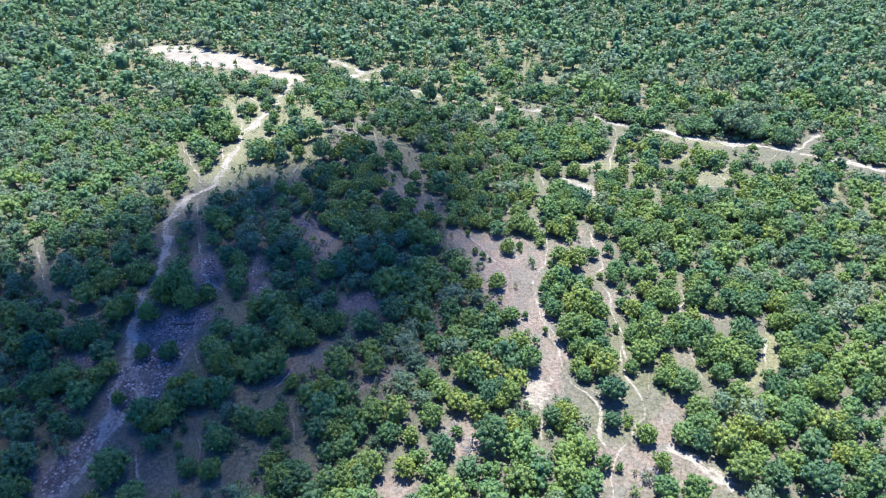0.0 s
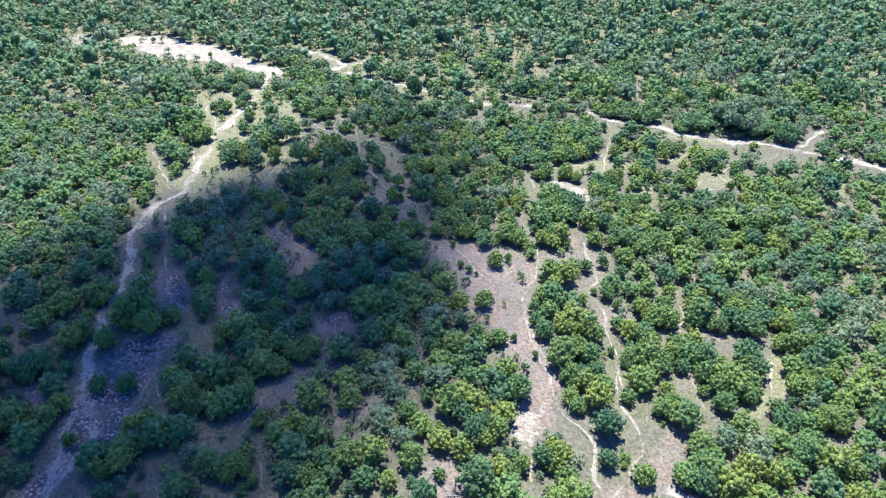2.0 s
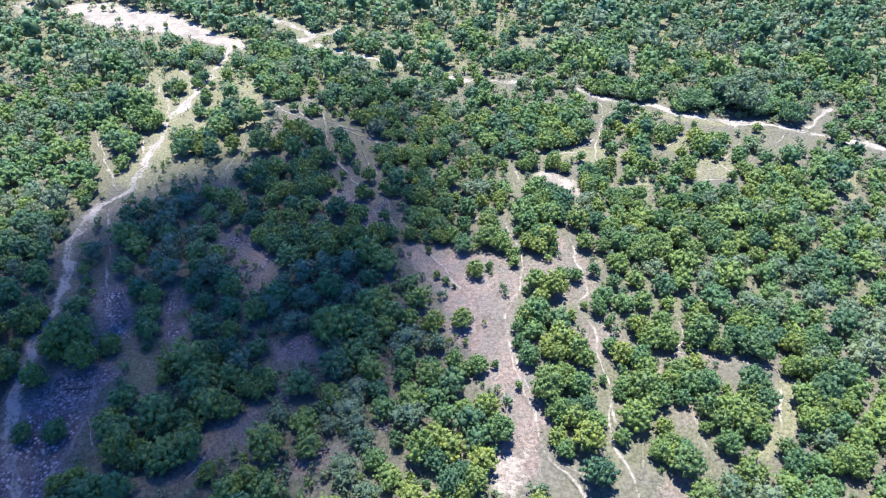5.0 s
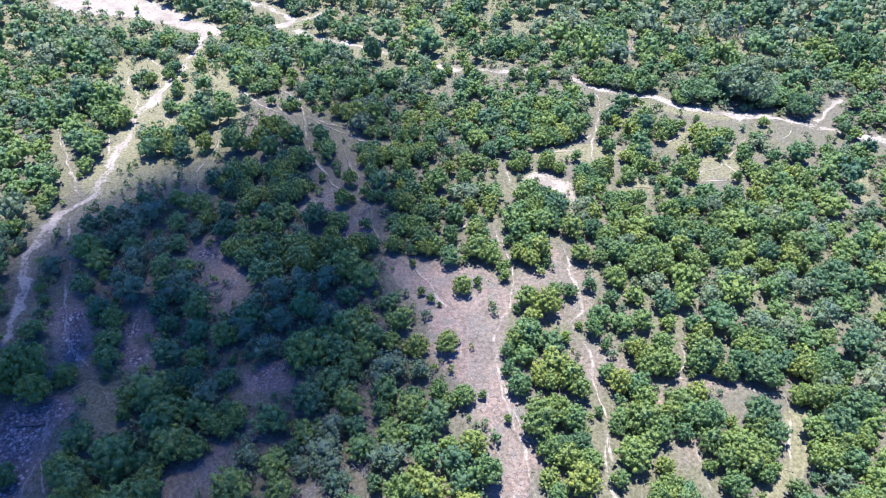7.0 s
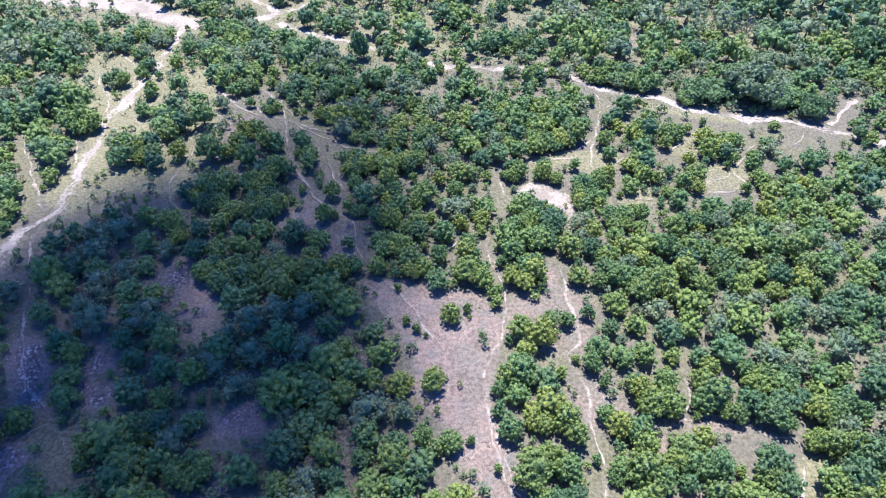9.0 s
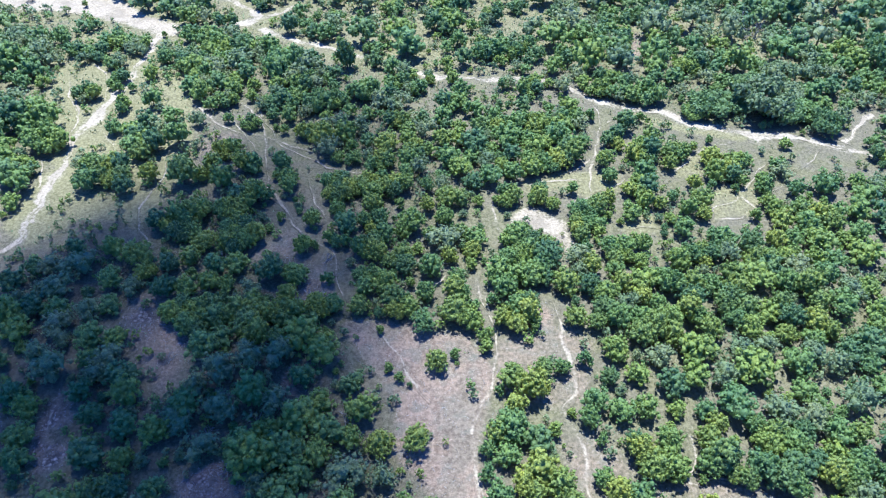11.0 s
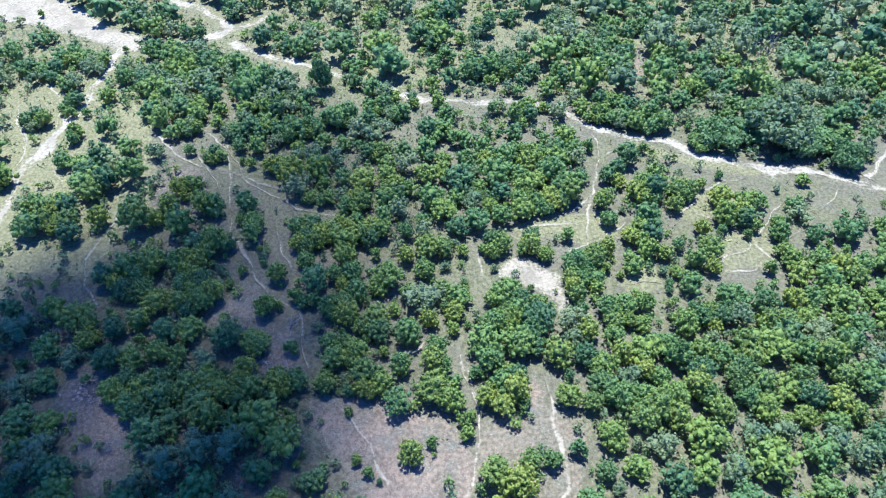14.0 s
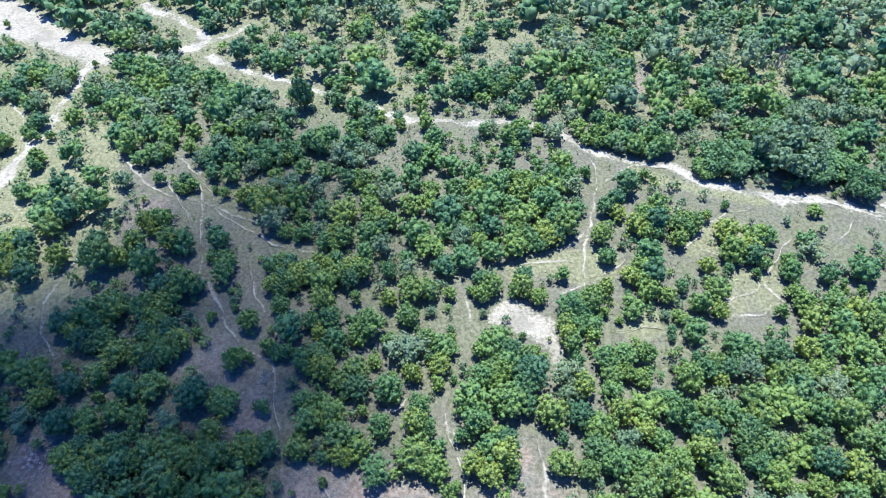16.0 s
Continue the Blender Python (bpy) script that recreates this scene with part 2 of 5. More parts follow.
def trunk_shape(seed, boughs, limbs=True):
    """A short tapered trunk that forks into a limb for each bough."""
    rng = np.random.default_rng(seed)
    fork = np.array([rng.uniform(-0.06, 0.06), rng.uniform(-0.06, 0.06), 0.32])
    pieces = [tube([(0, 0, -0.06), (0.01, 0, 0.12), fork], (0.105, 0.075, 0.062), 7 if limbs else 4)]
    for x, y, z, r in boughs if limbs else boughs[-1:]:
        mid = fork + (np.array([x, y, z]) - fork) * 0.5 + rng.normal(size=3) * 0.04
        pieces.append(tube([fork, mid, (x, y, z + r * 0.3)], (0.052, 0.034, 0.012), 5 if limbs else 3))
    return joined(pieces)


# ---- plan of the ground ----
def rise(x, y):
    """Height of the ground: a gently uneven plain."""
    return (0.16 * np.sin(x * 0.071 + 1.3) * np.cos(y * 0.058) + 0.10 * np.sin(x * 0.19 + y * 0.13) + 0.05 * np.sin(y * 0.31 - x * 0.22))


def inside_by(x, y, poly):
    """How far inside an outline each point lies (negative outside)."""
    p = np.asarray(poly, float)
    q = np.roll(p, -1, 0)
    best, odd = np.full(np.shape(x), 1e9), np.zeros(np.shape(x), bool)
    for (ax, ay), (bx, by) in zip(p, q):
        dx, dy = bx - ax, by - ay
        k = np.clip(((x - ax) * dx + (y - ay) * dy) / (dx * dx + dy * dy + 1e-9), 0, 1)
        best = np.minimum(best, np.hypot(x - ax - k * dx, y - ay - k * dy))
        if dy:
            odd ^= ((ay > y) != (by > y)) & (x < ax + dx * (y - ay) / dy)
    return np.where(odd, best, -best)


PATCHES, LINES = [], []


def patch(kind, strength, *outline):
    PATCHES.append((kind, strength, outline))


def smooth(points, step=0.9):
    """A soft line through the given turning points."""
    p = np.asarray(points, float)
    p = np.vstack([2 * p[0] - p[1], p, 2 * p[-1] - p[-2]])
    line = []
    for a, b, c, d in zip(p, p[1:], p[2:], p[3:]):
        n = max(2, int(np.linalg.norm(c - b) / step))
        for t in np.arange(n) / n:
            line.append(0.5 * (2 * b + (c - a) * t + (2 * a - 5 * b + 4 * c - d) * t * t + (3 * b - a - 3 * c + d) * t ** 3))
    line.append(p[-2])
    return np.array(line)


def footpath(width, *points):
    LINES.append(("footpath", width, smooth(points)))


def vehicle_track(width, *points):
    LINES.append(("vehicle_track", width, smooth(points)))


# bare patches, glades and meadows
patch("sand", 0.66, (-100.3, 212.3), (-94.7, 217.2), (-86.3, 217.5), (-74.8, 210.4), (-67.3, 209.6), (-56, 200.3), (-49.4, 194), (-40.9, 189.5), (-40.8, 184.4), (-45.9, 185.1), (-53.5, 189.5), (-63.2, 194), (-70.7, 196.2), (-77.9, 196.9), (-86.1, 200.8), (-91, 207), (-96.1, 208.5))
patch("sand", 0.45, (-117.8, 216.2), (-111.4, 218.9), (-99.9, 211.1), (-106.4, 207))
patch("sand", 0.62, (24.7, 127.1), (27, 129), (29.4, 128.3), (30.8, 126.9), (32.6, 125.1), (32.7, 122.7), (33.5, 121.5), (32, 116.6), (31.3, 116.6), (31.3, 119.9), (29.6, 121.6), (28.3, 123.1), (26.9, 124), (24.5, 124.4), (23.5, 125.4))
patch("bare", 0.8, (-0.8, 107), (3.3, 106.9), (8.9, 106.3), (11.5, 104.7), (15.7, 104.6), (17.8, 101.2), (19.6, 98.5), (17.8, 93), (16.7, 89.3), (16.3, 85), (18.3, 80.9), (18.3, 76.4), (20.3, 73.6), (20.6, 70.8), (15, 70.9), (14.7, 74.4), (11.7, 78.8), (10.5, 82.7), (8.9, 85.2), (6.4, 87.8), (6.8, 93.3), (4.1, 98.3), (0.8, 103.3))
patch("sand", 0.5, (11.7, 67.2), (12.9, 68.5), (14.6, 68.1), (16.4, 68.7), (16.5, 64.9), (14.7, 62.1), (12.5, 61.5), (11.3, 62.5))
patch("bare", 0.75, (12.1, 80.2), (17.9, 78.9), (18.6, 71.3), (17.2, 64.5), (14.1, 62.4), (11.6, 64.4), (12, 67.9), (13.9, 71.2))
patch("bare", 0.9, (-0, 59.7), (5.4, 60.7), (6.7, 55.6), (2.9, 53.7), (0.4, 54.6))
patch("bare", 0.9, (-9, 50.2), (-6.3, 51.5), (-2.7, 49.9), (-4, 47.1), (-8.7, 47))
patch("bare", 0.5, (-48.5, 77.7), (-44.1, 80.5), (-40.2, 82.7), (-38.2, 79.2), (-39.6, 75.2), (-37.2, 70.3), (-40.2, 62.5), (-41.8, 61.5), (-43.2, 56.6), (-44.2, 53.9), (-44.8, 59.4), (-45.5, 69))
patch("bare", 0.94, (-50.9, 51.2), (-45.7, 53.9), (-44.7, 47.1), (-48.4, 46.5))
patch("bare", 0.35, (-31.5, 68.1), (-25.7, 68.2), (-22.7, 55.1), (-19.5, 50), (-29.1, 47.4), (-31, 49.1), (-27.6, 54.1))
patch("meadow", 0.9, (50.5, 78.2), (56, 78.3), (54.7, 76.3), (49.7, 69.5), (44.6, 66.1), (43.4, 67.1), (45.3, 70), (48.5, 71.8))
patch("bare", 0.6, (20, 55.8), (25.4, 56.8), (32.1, 64.8), (35.7, 64.8), (32.6, 56), (36.1, 49.2), (28.7, 47.6), (19.2, 47.4))
patch("bare", 0.5, (25.6, 89.1), (30.4, 90.8), (34.3, 85.3), (39.8, 84.3), (45.5, 84.2), (49, 82), (44.1, 80.2), (36.9, 81.9), (33.4, 84.5), (28.2, 80.6), (25.5, 84.7))
patch("bare", 0.5, (18.9, 103.4), (28.3, 105.4), (32.9, 103), (30, 92.7), (25.4, 92.8), (18.8, 94.9))
patch("bare", 0.5, (-28.3, 139.3), (-27.2, 149.7), (-21.7, 149.6), (-17.9, 138.2), (-24.7, 136.6))
patch("meadow", 0.7, (26.9, 135.1), (32.7, 137.6), (39.1, 137.4), (43.7, 136.2), (42.8, 132.2), (37.1, 130.4), (32, 132.5), (27.2, 130.7))
patch("meadow", 0.8, (48.7, 155.1), (58.3, 150.3), (70.1, 146.2), (67.7, 144.5), (57.5, 147.8), (49.6, 151.1))
patch("meadow", 0.6, (57.1, 132.8), (66.8, 133.5), (63.1, 125.9), (55.1, 124.3))
patch("meadow", 0.6, (49.5, 137.1), (58.7, 143), (65.2, 142.2), (60, 136.8), (53.8, 134.9))
patch("meadow", 0.8, (41.6, 126.5), (47.6, 126.8), (45.7, 122), (40.6, 121.8))
patch("meadow", 0.7, (85.6, 130.8), (88.8, 129.1), (83.2, 118.4), (79.4, 118.5))
patch("meadow", 0.9, (-61.8, 186.3), (-51.5, 186.1), (-43, 178.7), (-43.6, 165.9), (-45.1, 157.5), (-48.8, 153.7))
patch("meadow", 0.7, (-47.7, 157.6), (-38.4, 167.3), (-34.2, 153.3), (-40.1, 144), (-45.9, 146.4))
patch("bare", 0.2, (-36.7, 156), (-20.9, 155.6), (-16.6, 143.3), (-23.6, 139.2), (-33.6, 143.8))
patch("bare", 0.7, (-30.7, 111.5), (-25.7, 113.5), (-21.8, 109.3), (-20.2, 104.1), (-25.5, 104.3))
patch("bare", 0.35, (-8.7, 122), (-3.5, 119.4), (-0.9, 109.9), (-6.6, 110.1), (-12.9, 119))
patch("bare", 0.94, (-33.7, 90.7), (-29.8, 89.7), (-30.4, 87.1), (-33, 86.4))
patch("bare", 0.9, (-17.6, 85.9), (-10.5, 85.7), (-9.4, 82.5), (-16.2, 82.7))
patch("grass", 0.8, (-33.5, 232.1), (22.8, 241.3), (19.3, 194.5), (-14.7, 188.5))
patch("meadow", 0.72, (-63.2, 173.1), (-45.6, 180.9), (-34, 167.6), (-26.4, 140.1), (-32.5, 126.9), (-41.9, 127.1), (-47.4, 121.4), (-53.6, 125.9), (-51.1, 140.6), (-60.3, 161))
patch("bare", 0.5, (-30.3, 108.1), (-22.2, 109.1), (-19.2, 102.1), (-20.7, 94), (-25.9, 100.2))
patch("bare", 0.7, (-46.1, 94.7), (-43.2, 98.6), (-37.3, 90.8), (-37.9, 86.5), (-41.7, 87.4))
patch("bare", 0.5, (-2.7, 84.7), (2.2, 85.4), (3.1, 76.9), (0.5, 74.8), (-1.7, 79.9))
patch("bare", 0.45, (33.2, 83.7), (36.2, 84.4), (39.2, 75.8), (38.7, 70.4), (34.9, 70.5), (34.8, 76.6))
patch("bare", 0.95, (-44.8, 80.7), (-39.3, 83.2), (-36.2, 80.8), (-39.9, 76.8), (-41.3, 71.6), (-45, 73.1), (-47.1, 76.8))
patch("bare", 0.95, (-47.7, 69.6), (-44.7, 69.6), (-39.5, 67), (-39.8, 62.7), (-42, 59.8), (-45, 59.3), (-47.6, 62.7))
patch("bare", 0.95, (-55.1, 71), (-53.2, 72.3), (-50.4, 68.2), (-51.8, 66.3))
patch("bare", 0.95, (-45.9, 98.3), (-40.6, 97.2), (-38.9, 89.4), (-41.7, 88.5))
patch("bare", 0.6, (-30.2, 112.4), (-24, 110), (-18.9, 104.1), (-20.7, 98.5), (-25.1, 100.7), (-27.8, 107.5))
patch("bare", 0.6, (-24.9, 71.7), (-17.5, 75.4), (-16.1, 70.4), (-21, 68.3), (-25, 63.9), (-25.5, 65.7))
patch("bare", 0.97, (-30.3, 108.7), (-27.3, 110.1), (-24.1, 109.4), (-24, 107), (-20.5, 104.6), (-18.9, 104), (-20.3, 101.8), (-22.7, 104.1), (-25.3, 106.4), (-28.3, 107.1))
patch("bare", 0.95, (-35.1, 93.3), (-34, 97.1), (-32, 94.2), (-29.9, 94.1), (-33.2, 91.9), (-32.9, 88.9), (-34.2, 88.2), (-34.8, 89.8))
patch("bare", 0.6, (-11.4, 122.7), (-5.9, 117.4), (-5.3, 112.7), (-10.8, 119))
patch("bare", 0.6, (-7.9, 99.4), (-4.6, 99.3), (-3.7, 95.2), (-6.8, 95.3))
patch("bare", 0.7, (56.1, 184.5), (59.1, 184.4), (56.3, 172.3), (53.4, 172.4))
patch("meadow", 0.85, (76, 180.5), (80.9, 183.9), (86, 182.6), (83.5, 176.3), (77.3, 177))
patch("bare", 0.96, (-46.3, 77), (-43.9, 79.8), (-39.4, 81.7), (-38.1, 76.5), (-38.2, 72.1), (-38.3, 69.1), (-38.6, 64.7), (-39.4, 60.3), (-41.4, 58.7), (-44.5, 64.6), (-46.6, 70.2), (-46.5, 73.8))
patch("bare", 0.95, (-47.3, 56.6), (-45.4, 59.9), (-44.9, 63.5), (-43.1, 61.5), (-43.2, 56.6), (-45.1, 52.6), (-46.5, 48.1), (-48.3, 49.6))
patch("bare", 0.95, (-55.3, 71.2), (-54.3, 72.7), (-50.2, 68.9), (-50.4, 66.9), (-53.1, 68.3))
patch("bare", 0.95, (-16.4, 85.3), (-12.8, 87.7), (-11.7, 85.4), (-13.3, 83.2), (-15.9, 82.7))
patch("bare", 0.7, (-12.4, 67.3), (-10.1, 69), (-5.8, 70.3), (-6, 66.9), (-9.7, 65.2), (-12.1, 65.1))
patch("bare", 0.7, (-20.6, 74.3), (-16.9, 75.6), (-16.6, 70.7), (-18.4, 68.9), (-20, 70.6))
patch("bare", 0.95, (-16.6, 83), (-15.1, 85.6), (-12.3, 86.4), (-11.9, 83.8), (-13.9, 83), (-15.9, 82.2))
patch("bare", 0.95, (-11.9, 83.8), (-10.3, 85), (-9, 83.7), (-11.4, 82.9))
patch("bare", 0.96, (-33.4, 88.8), (-32, 90.2), (-30.4, 89.2), (-31.5, 87.4), (-32.7, 87.6))
patch("bare", 0.95, (-45.8, 97.1), (-43.3, 97.6), (-40.7, 92.9), (-38.2, 88), (-40.3, 86.3), (-43.4, 92))
patch("bare", 0.95, (-45.6, 81.7), (-41.9, 81.2), (-38.7, 79.9), (-38.7, 75.7), (-41.6, 74.3), (-43.3, 75.1))
patch("bare", 0.96, (-27.3, 109.4), (-24.6, 110), (-23.6, 108.6), (-25, 107.3), (-26.7, 107.7))
patch("bare", 0.6, (-16.3, 120.2), (-12.7, 122.6), (-8.9, 125.2), (-7.5, 121.6), (-9.8, 118.4), (-13.7, 117.7))
patch("bare", 0.6, (-7.7, 114.5), (-4.2, 118.3), (-1.7, 114.3), (-1.9, 110.6), (-4.9, 109.3), (-7.2, 111.5))
patch("bare", 0.6, (-0.8, 124.9), (-0.1, 128.6), (0.9, 131.5), (1.5, 126.7), (0.8, 123.1))
patch("bare", 0.7, (24.2, 107.8), (26.7, 109.4), (28.1, 107.6), (27.2, 103.7), (24, 102.6), (22.2, 103.2), (23.4, 105.8))
patch("bare", 0.5, (-2.1, 79.4), (-0.6, 83.7), (0.7, 79.4), (0.1, 71.5), (-1.6, 68), (-2.6, 73.4))
# trodden and driven ways
vehicle_track(2.3, (-45, 186.1), (-45, 182.9), (-45.2, 179.5), (-45.6, 173.1), (-46.2, 166.2), (-47, 160.7), (-48.1, 156.4), (-48.9, 153.1), (-49.9, 149.9), (-49.7, 146.8), (-49.3, 142.4), (-49.4, 136.9), (-49.5, 131.7), (-49.7, 126.9))
vehicle_track(1.8, (-47.5, 46.1), (-45.4, 48.7), (-44.5, 52.4), (-44.6, 57.3), (-45.9, 64.2), (-46.5, 70.4), (-49, 78.2), (-50, 85), (-50.4, 91.4), (-51.2, 99.5), (-53.5, 104.8), (-54, 111.8), (-53.5, 117.6), (-49.8, 123), (-49.7, 127))
footpath(0.9, (-57.9, 168.4), (-55.5, 161.8), (-52.3, 156.5), (-50.6, 152.3))
footpath(0.8, (-55.8, 174.4), (-52.2, 170.2), (-50.2, 167.3), (-48.9, 161.6), (-49.2, 158.1))
vehicle_track(1.4, (-44.9, 68.8), (-42.1, 62.8), (-43.4, 58), (-44.5, 52.4))
footpath(0.9, (-40.4, 63.6), (-38.7, 68.9), (-38.2, 74.7))
footpath(0.9, (-51.9, 118.8), (-47.6, 107.5), (-44.4, 97.3), (-40.3, 89.5), (-36.2, 85.7), (-39.4, 82.1), (-39.2, 77.8), (-37.2, 72.1), (-35.1, 68.2))
vehicle_track(2.2, (41.6, 160.3), (42.7, 158.7), (47.8, 155.8), (54.9, 154.2), (58.9, 150.9), (64.3, 148.6), (69.1, 146.7), (73.8, 146.6), (76.5, 145.8), (79.1, 144.9), (82, 143.5), (85, 143.1))
vehicle_track(1.8, (-23.2, 187.7), (-20.9, 184.9), (-12.5, 180.8), (-6.5, 178.2), (-0.7, 175.2), (5.6, 171.6), (12.4, 168.2), (18.2, 167), (24.8, 165.8), (31.3, 165.6), (37.1, 164.4), (41.6, 160.3))
vehicle_track(2.2, (79.5, 145.2), (83, 142.5), (88.8, 140.6), (94.6, 137.6), (98.6, 134.9), (106.4, 131.6))
vehicle_track(2.6, (-41, 207.8), (-37.8, 204), (-31.4, 200.1), (-26.6, 195), (-26.1, 190.9), (-31.2, 188.3), (-37.7, 186.9))
vehicle_track(2.0, (-25.8, 191.3), (-20.5, 194.8), (-16.9, 198.3))
footpath(1.1, (42.9, 158), (43.2, 153.1), (41.2, 144.3), (39.8, 141.2), (36.4, 137.9), (33.6, 136.7))
footpath(0.8, (27.6, 132.9), (28.1, 134.3), (30.8, 135.2), (35.2, 135.1), (38.1, 134.7))
footpath(1.0, (39.8, 141.2), (38.6, 136.4), (37.7, 131.9), (36.5, 130.6), (33.2, 129.1), (31.6, 127.3))
footpath(0.9, (37.7, 131.9), (40.2, 132.8), (43, 133.9), (44.3, 135.9))
footpath(0.9, (42.9, 150), (47.2, 153), (50.7, 155.1))
footpath(0.8, (46.1, 145.3), (49.1, 148.1))
footpath(1.0, (50.1, 136), (52.6, 137), (57, 140.7), (59.1, 142.6), (61.6, 144.1), (64.1, 144.5), (67.4, 145.6))
footpath(0.9, (55.3, 125), (56.4, 127.5), (60.5, 129.6), (61.3, 131), (60.3, 133.4), (55.2, 137))
footpath(0.9, (61.3, 131), (64, 126.3))
footpath(0.9, (61, 131), (63.2, 132.6), (66.8, 136.4), (70.1, 139.6))
footpath(0.9, (55.3, 125), (60.1, 125.4), (61.8, 127.3))
footpath(0.8, (58.3, 134.1), (63.3, 132.9))
footpath(0.8, (67.1, 131.5), (70.5, 133.1))
footpath(1.0, (73.1, 136.4), (78.1, 140.1), (80.5, 142.8))
vehicle_track(1.4, (85.2, 144.4), (88.9, 147.5), (92.7, 151.9), (94.6, 152.9))
footpath(1.0, (40.2, 123.3), (44.9, 123.8), (46.4, 123.7))
footpath(0.7, (73.2, 130.3), (78.8, 130.4))
footpath(0.7, (66.2, 121.7), (69.3, 120.7), (73.4, 119.4))
footpath(1.2, (27.7, 109.7), (28.5, 108.7), (28.3, 103), (29.2, 98.5), (28.6, 95), (26.6, 93), (28.1, 89.8), (28.5, 86.7), (27.7, 82.7), (28.2, 79.8), (28.5, 77.4), (27.8, 73.1), (27.5, 70.1))
footpath(1.0, (28.7, 78.7), (27, 69.2), (28.4, 63.2), (27.7, 60.5), (24.9, 57.1), (22.3, 53.4), (20.8, 47.5))
footpath(0.8, (30.6, 68.9), (28.9, 64))
footpath(1.0, (19.7, 66.8), (22.1, 65.1), (22.6, 63.9), (21.5, 58.4), (22.6, 54.6))
footpath(0.9, (18.8, 111.8), (19.2, 106.8), (20, 102.8), (18.1, 95.9), (16, 90.8), (15.7, 85.9), (16.7, 80.9), (17.6, 76.2), (18.5, 70.8))
footpath(0.7, (2.3, 107.3), (6.1, 102.6), (8.7, 97.2), (11, 94.1))
footpath(0.8, (13.9, 62.3), (13.3, 57.6), (13.6, 55.8))
footpath(0.9, (41, 90.7), (41, 86.3), (39.4, 83.5), (43.8, 83.4), (48.7, 81), (51.6, 79.9), (50.4, 75.8), (48.1, 70))
vehicle_track(1.6, (29.6, 55.9), (31.2, 54.2), (34.4, 51.8), (36.1, 49.2))
footpath(0.8, (30.2, 61.5), (30.3, 56.6))
footpath(0.8, (31.1, 53.7), (29.7, 49.1))
footpath(0.8, (38.3, 74.3), (37.9, 69.4), (38.7, 66.4))
footpath(0.7, (39.1, 75.1), (37.8, 70.4))
footpath(0.9, (-19.4, 156.9), (-18.7, 155.3), (-16.5, 145.6), (-14.2, 134.1), (-12.8, 132.7), (-11.2, 129.5), (-8.9, 125.1), (-5.9, 121.9), (-2.7, 119.3), (-1.5, 113.6), (-0.1, 109.8))
footpath(0.8, (-8, 136.7), (-7.1, 132.5), (-4.2, 126.7))
footpath(0.9, (-33.3, 158.9), (-29.5, 156.5), (-26, 151.9), (-22, 149.7), (-17, 148.3), (-12.4, 144.6), (-8, 141.7), (-5.4, 139.4), (-2.1, 138.6), (2.9, 137.7))
footpath(0.9, (-23.7, 159.6), (-18.9, 154.4), (-14.5, 147.4), (-12, 145.7), (-7.7, 143.2))
footpath(0.7, (-23.5, 153.6), (-17.8, 144.2))
footpath(0.8, (-33.6, 143.9), (-31.9, 139.5), (-32.6, 135.3), (-33.4, 131.4), (-33, 127.1), (-31.9, 124.6), (-28.8, 121.2))
footpath(0.7, (12.1, 135.1), (13.8, 132.3))
footpath(0.8, (21.4, 131.7), (21.7, 126.6), (22.3, 121.8))
footpath(0.8, (9.7, 113.7), (12.4, 113.2), (14.1, 116.1))
footpath(0.9, (18.1, 115), (18.5, 109.6), (20.3, 104.7))
footpath(0.8, (-45.9, 150.7), (-42, 144.9))
footpath(0.9, (-56.7, 165.4), (-51.4, 154.5), (-51.2, 149))
footpath(0.9, (-64.2, 145.1), (-56.6, 131.9), (-52.8, 125.3))
footpath(0.7, (-41.8, 92.9), (-39.4, 88))
footpath(0.9, (-20.8, 61), (-18.8, 55.8), (-16.9, 55.2))
footpath(0.9, (-24.5, 64.2), (-22, 68.4), (-21.2, 71.7))
footpath(0.9, (-33.2, 58.9), (-30.7, 53.8), (-29.8, 48.1))
footpath(0.8, (-39.5, 54.9), (-37.3, 50.3), (-35.6, 48.1))
footpath(0.8, (-35.6, 52.5), (-37.3, 50.3))
footpath(0.8, (-34, 50.8), (-33.8, 46.7))
footpath(0.8, (-75.9, 100.5), (-67.1, 86.6))
footpath(0.8, (-63.7, 85.8), (-59.1, 82.2))
footpath(0.8, (-35.2, 84.2), (-31.6, 80.3))
footpath(0.8, (-33.5, 97.6), (-33.7, 90.1))
footpath(0.9, (-63, 143.6), (-55.8, 130), (-51.5, 122.9))
footpath(0.8, (-53.3, 143.9), (-50.8, 133.7))
footpath(1.15, (16, 89.8), (15.7, 85.2), (16.4, 80.2), (17.1, 76.2), (17.9, 72.5), (18.3, 68.7), (19.6, 66.1), (21.1, 64.1), (22.1, 62), (21.3, 58.6), (21.6, 56.2), (22.8, 54.9))

def masks(x, y):
    """Bare soil, sand and meadow at each point, 0 to 1."""
    found = {"bare": np.zeros(np.shape(x)), "sand": np.zeros(np.shape(x)), "meadow": np.zeros(np.shape(x)), "grass": np.zeros(np.shape(x)), "rubble": np.zeros(np.shape(x))}
    for kind, strength, outline in PATCHES:
        k = np.clip((inside_by(x, y, outline) + 1.2) / 2.4, 0, 1)
        found[kind] = np.maximum(found[kind], strength * k * k * (3 - 2 * k))
        if strength > 0.92:
            found["rubble"] = np.maximum(found["rubble"], 0.75 * k * k)
    found["meadow"] = np.maximum.reduce([found["meadow"], 0.6 * found["grass"], 0.55 * np.clip((y - 150) / 25, 0, 1)])     # grassier to the north
    return found


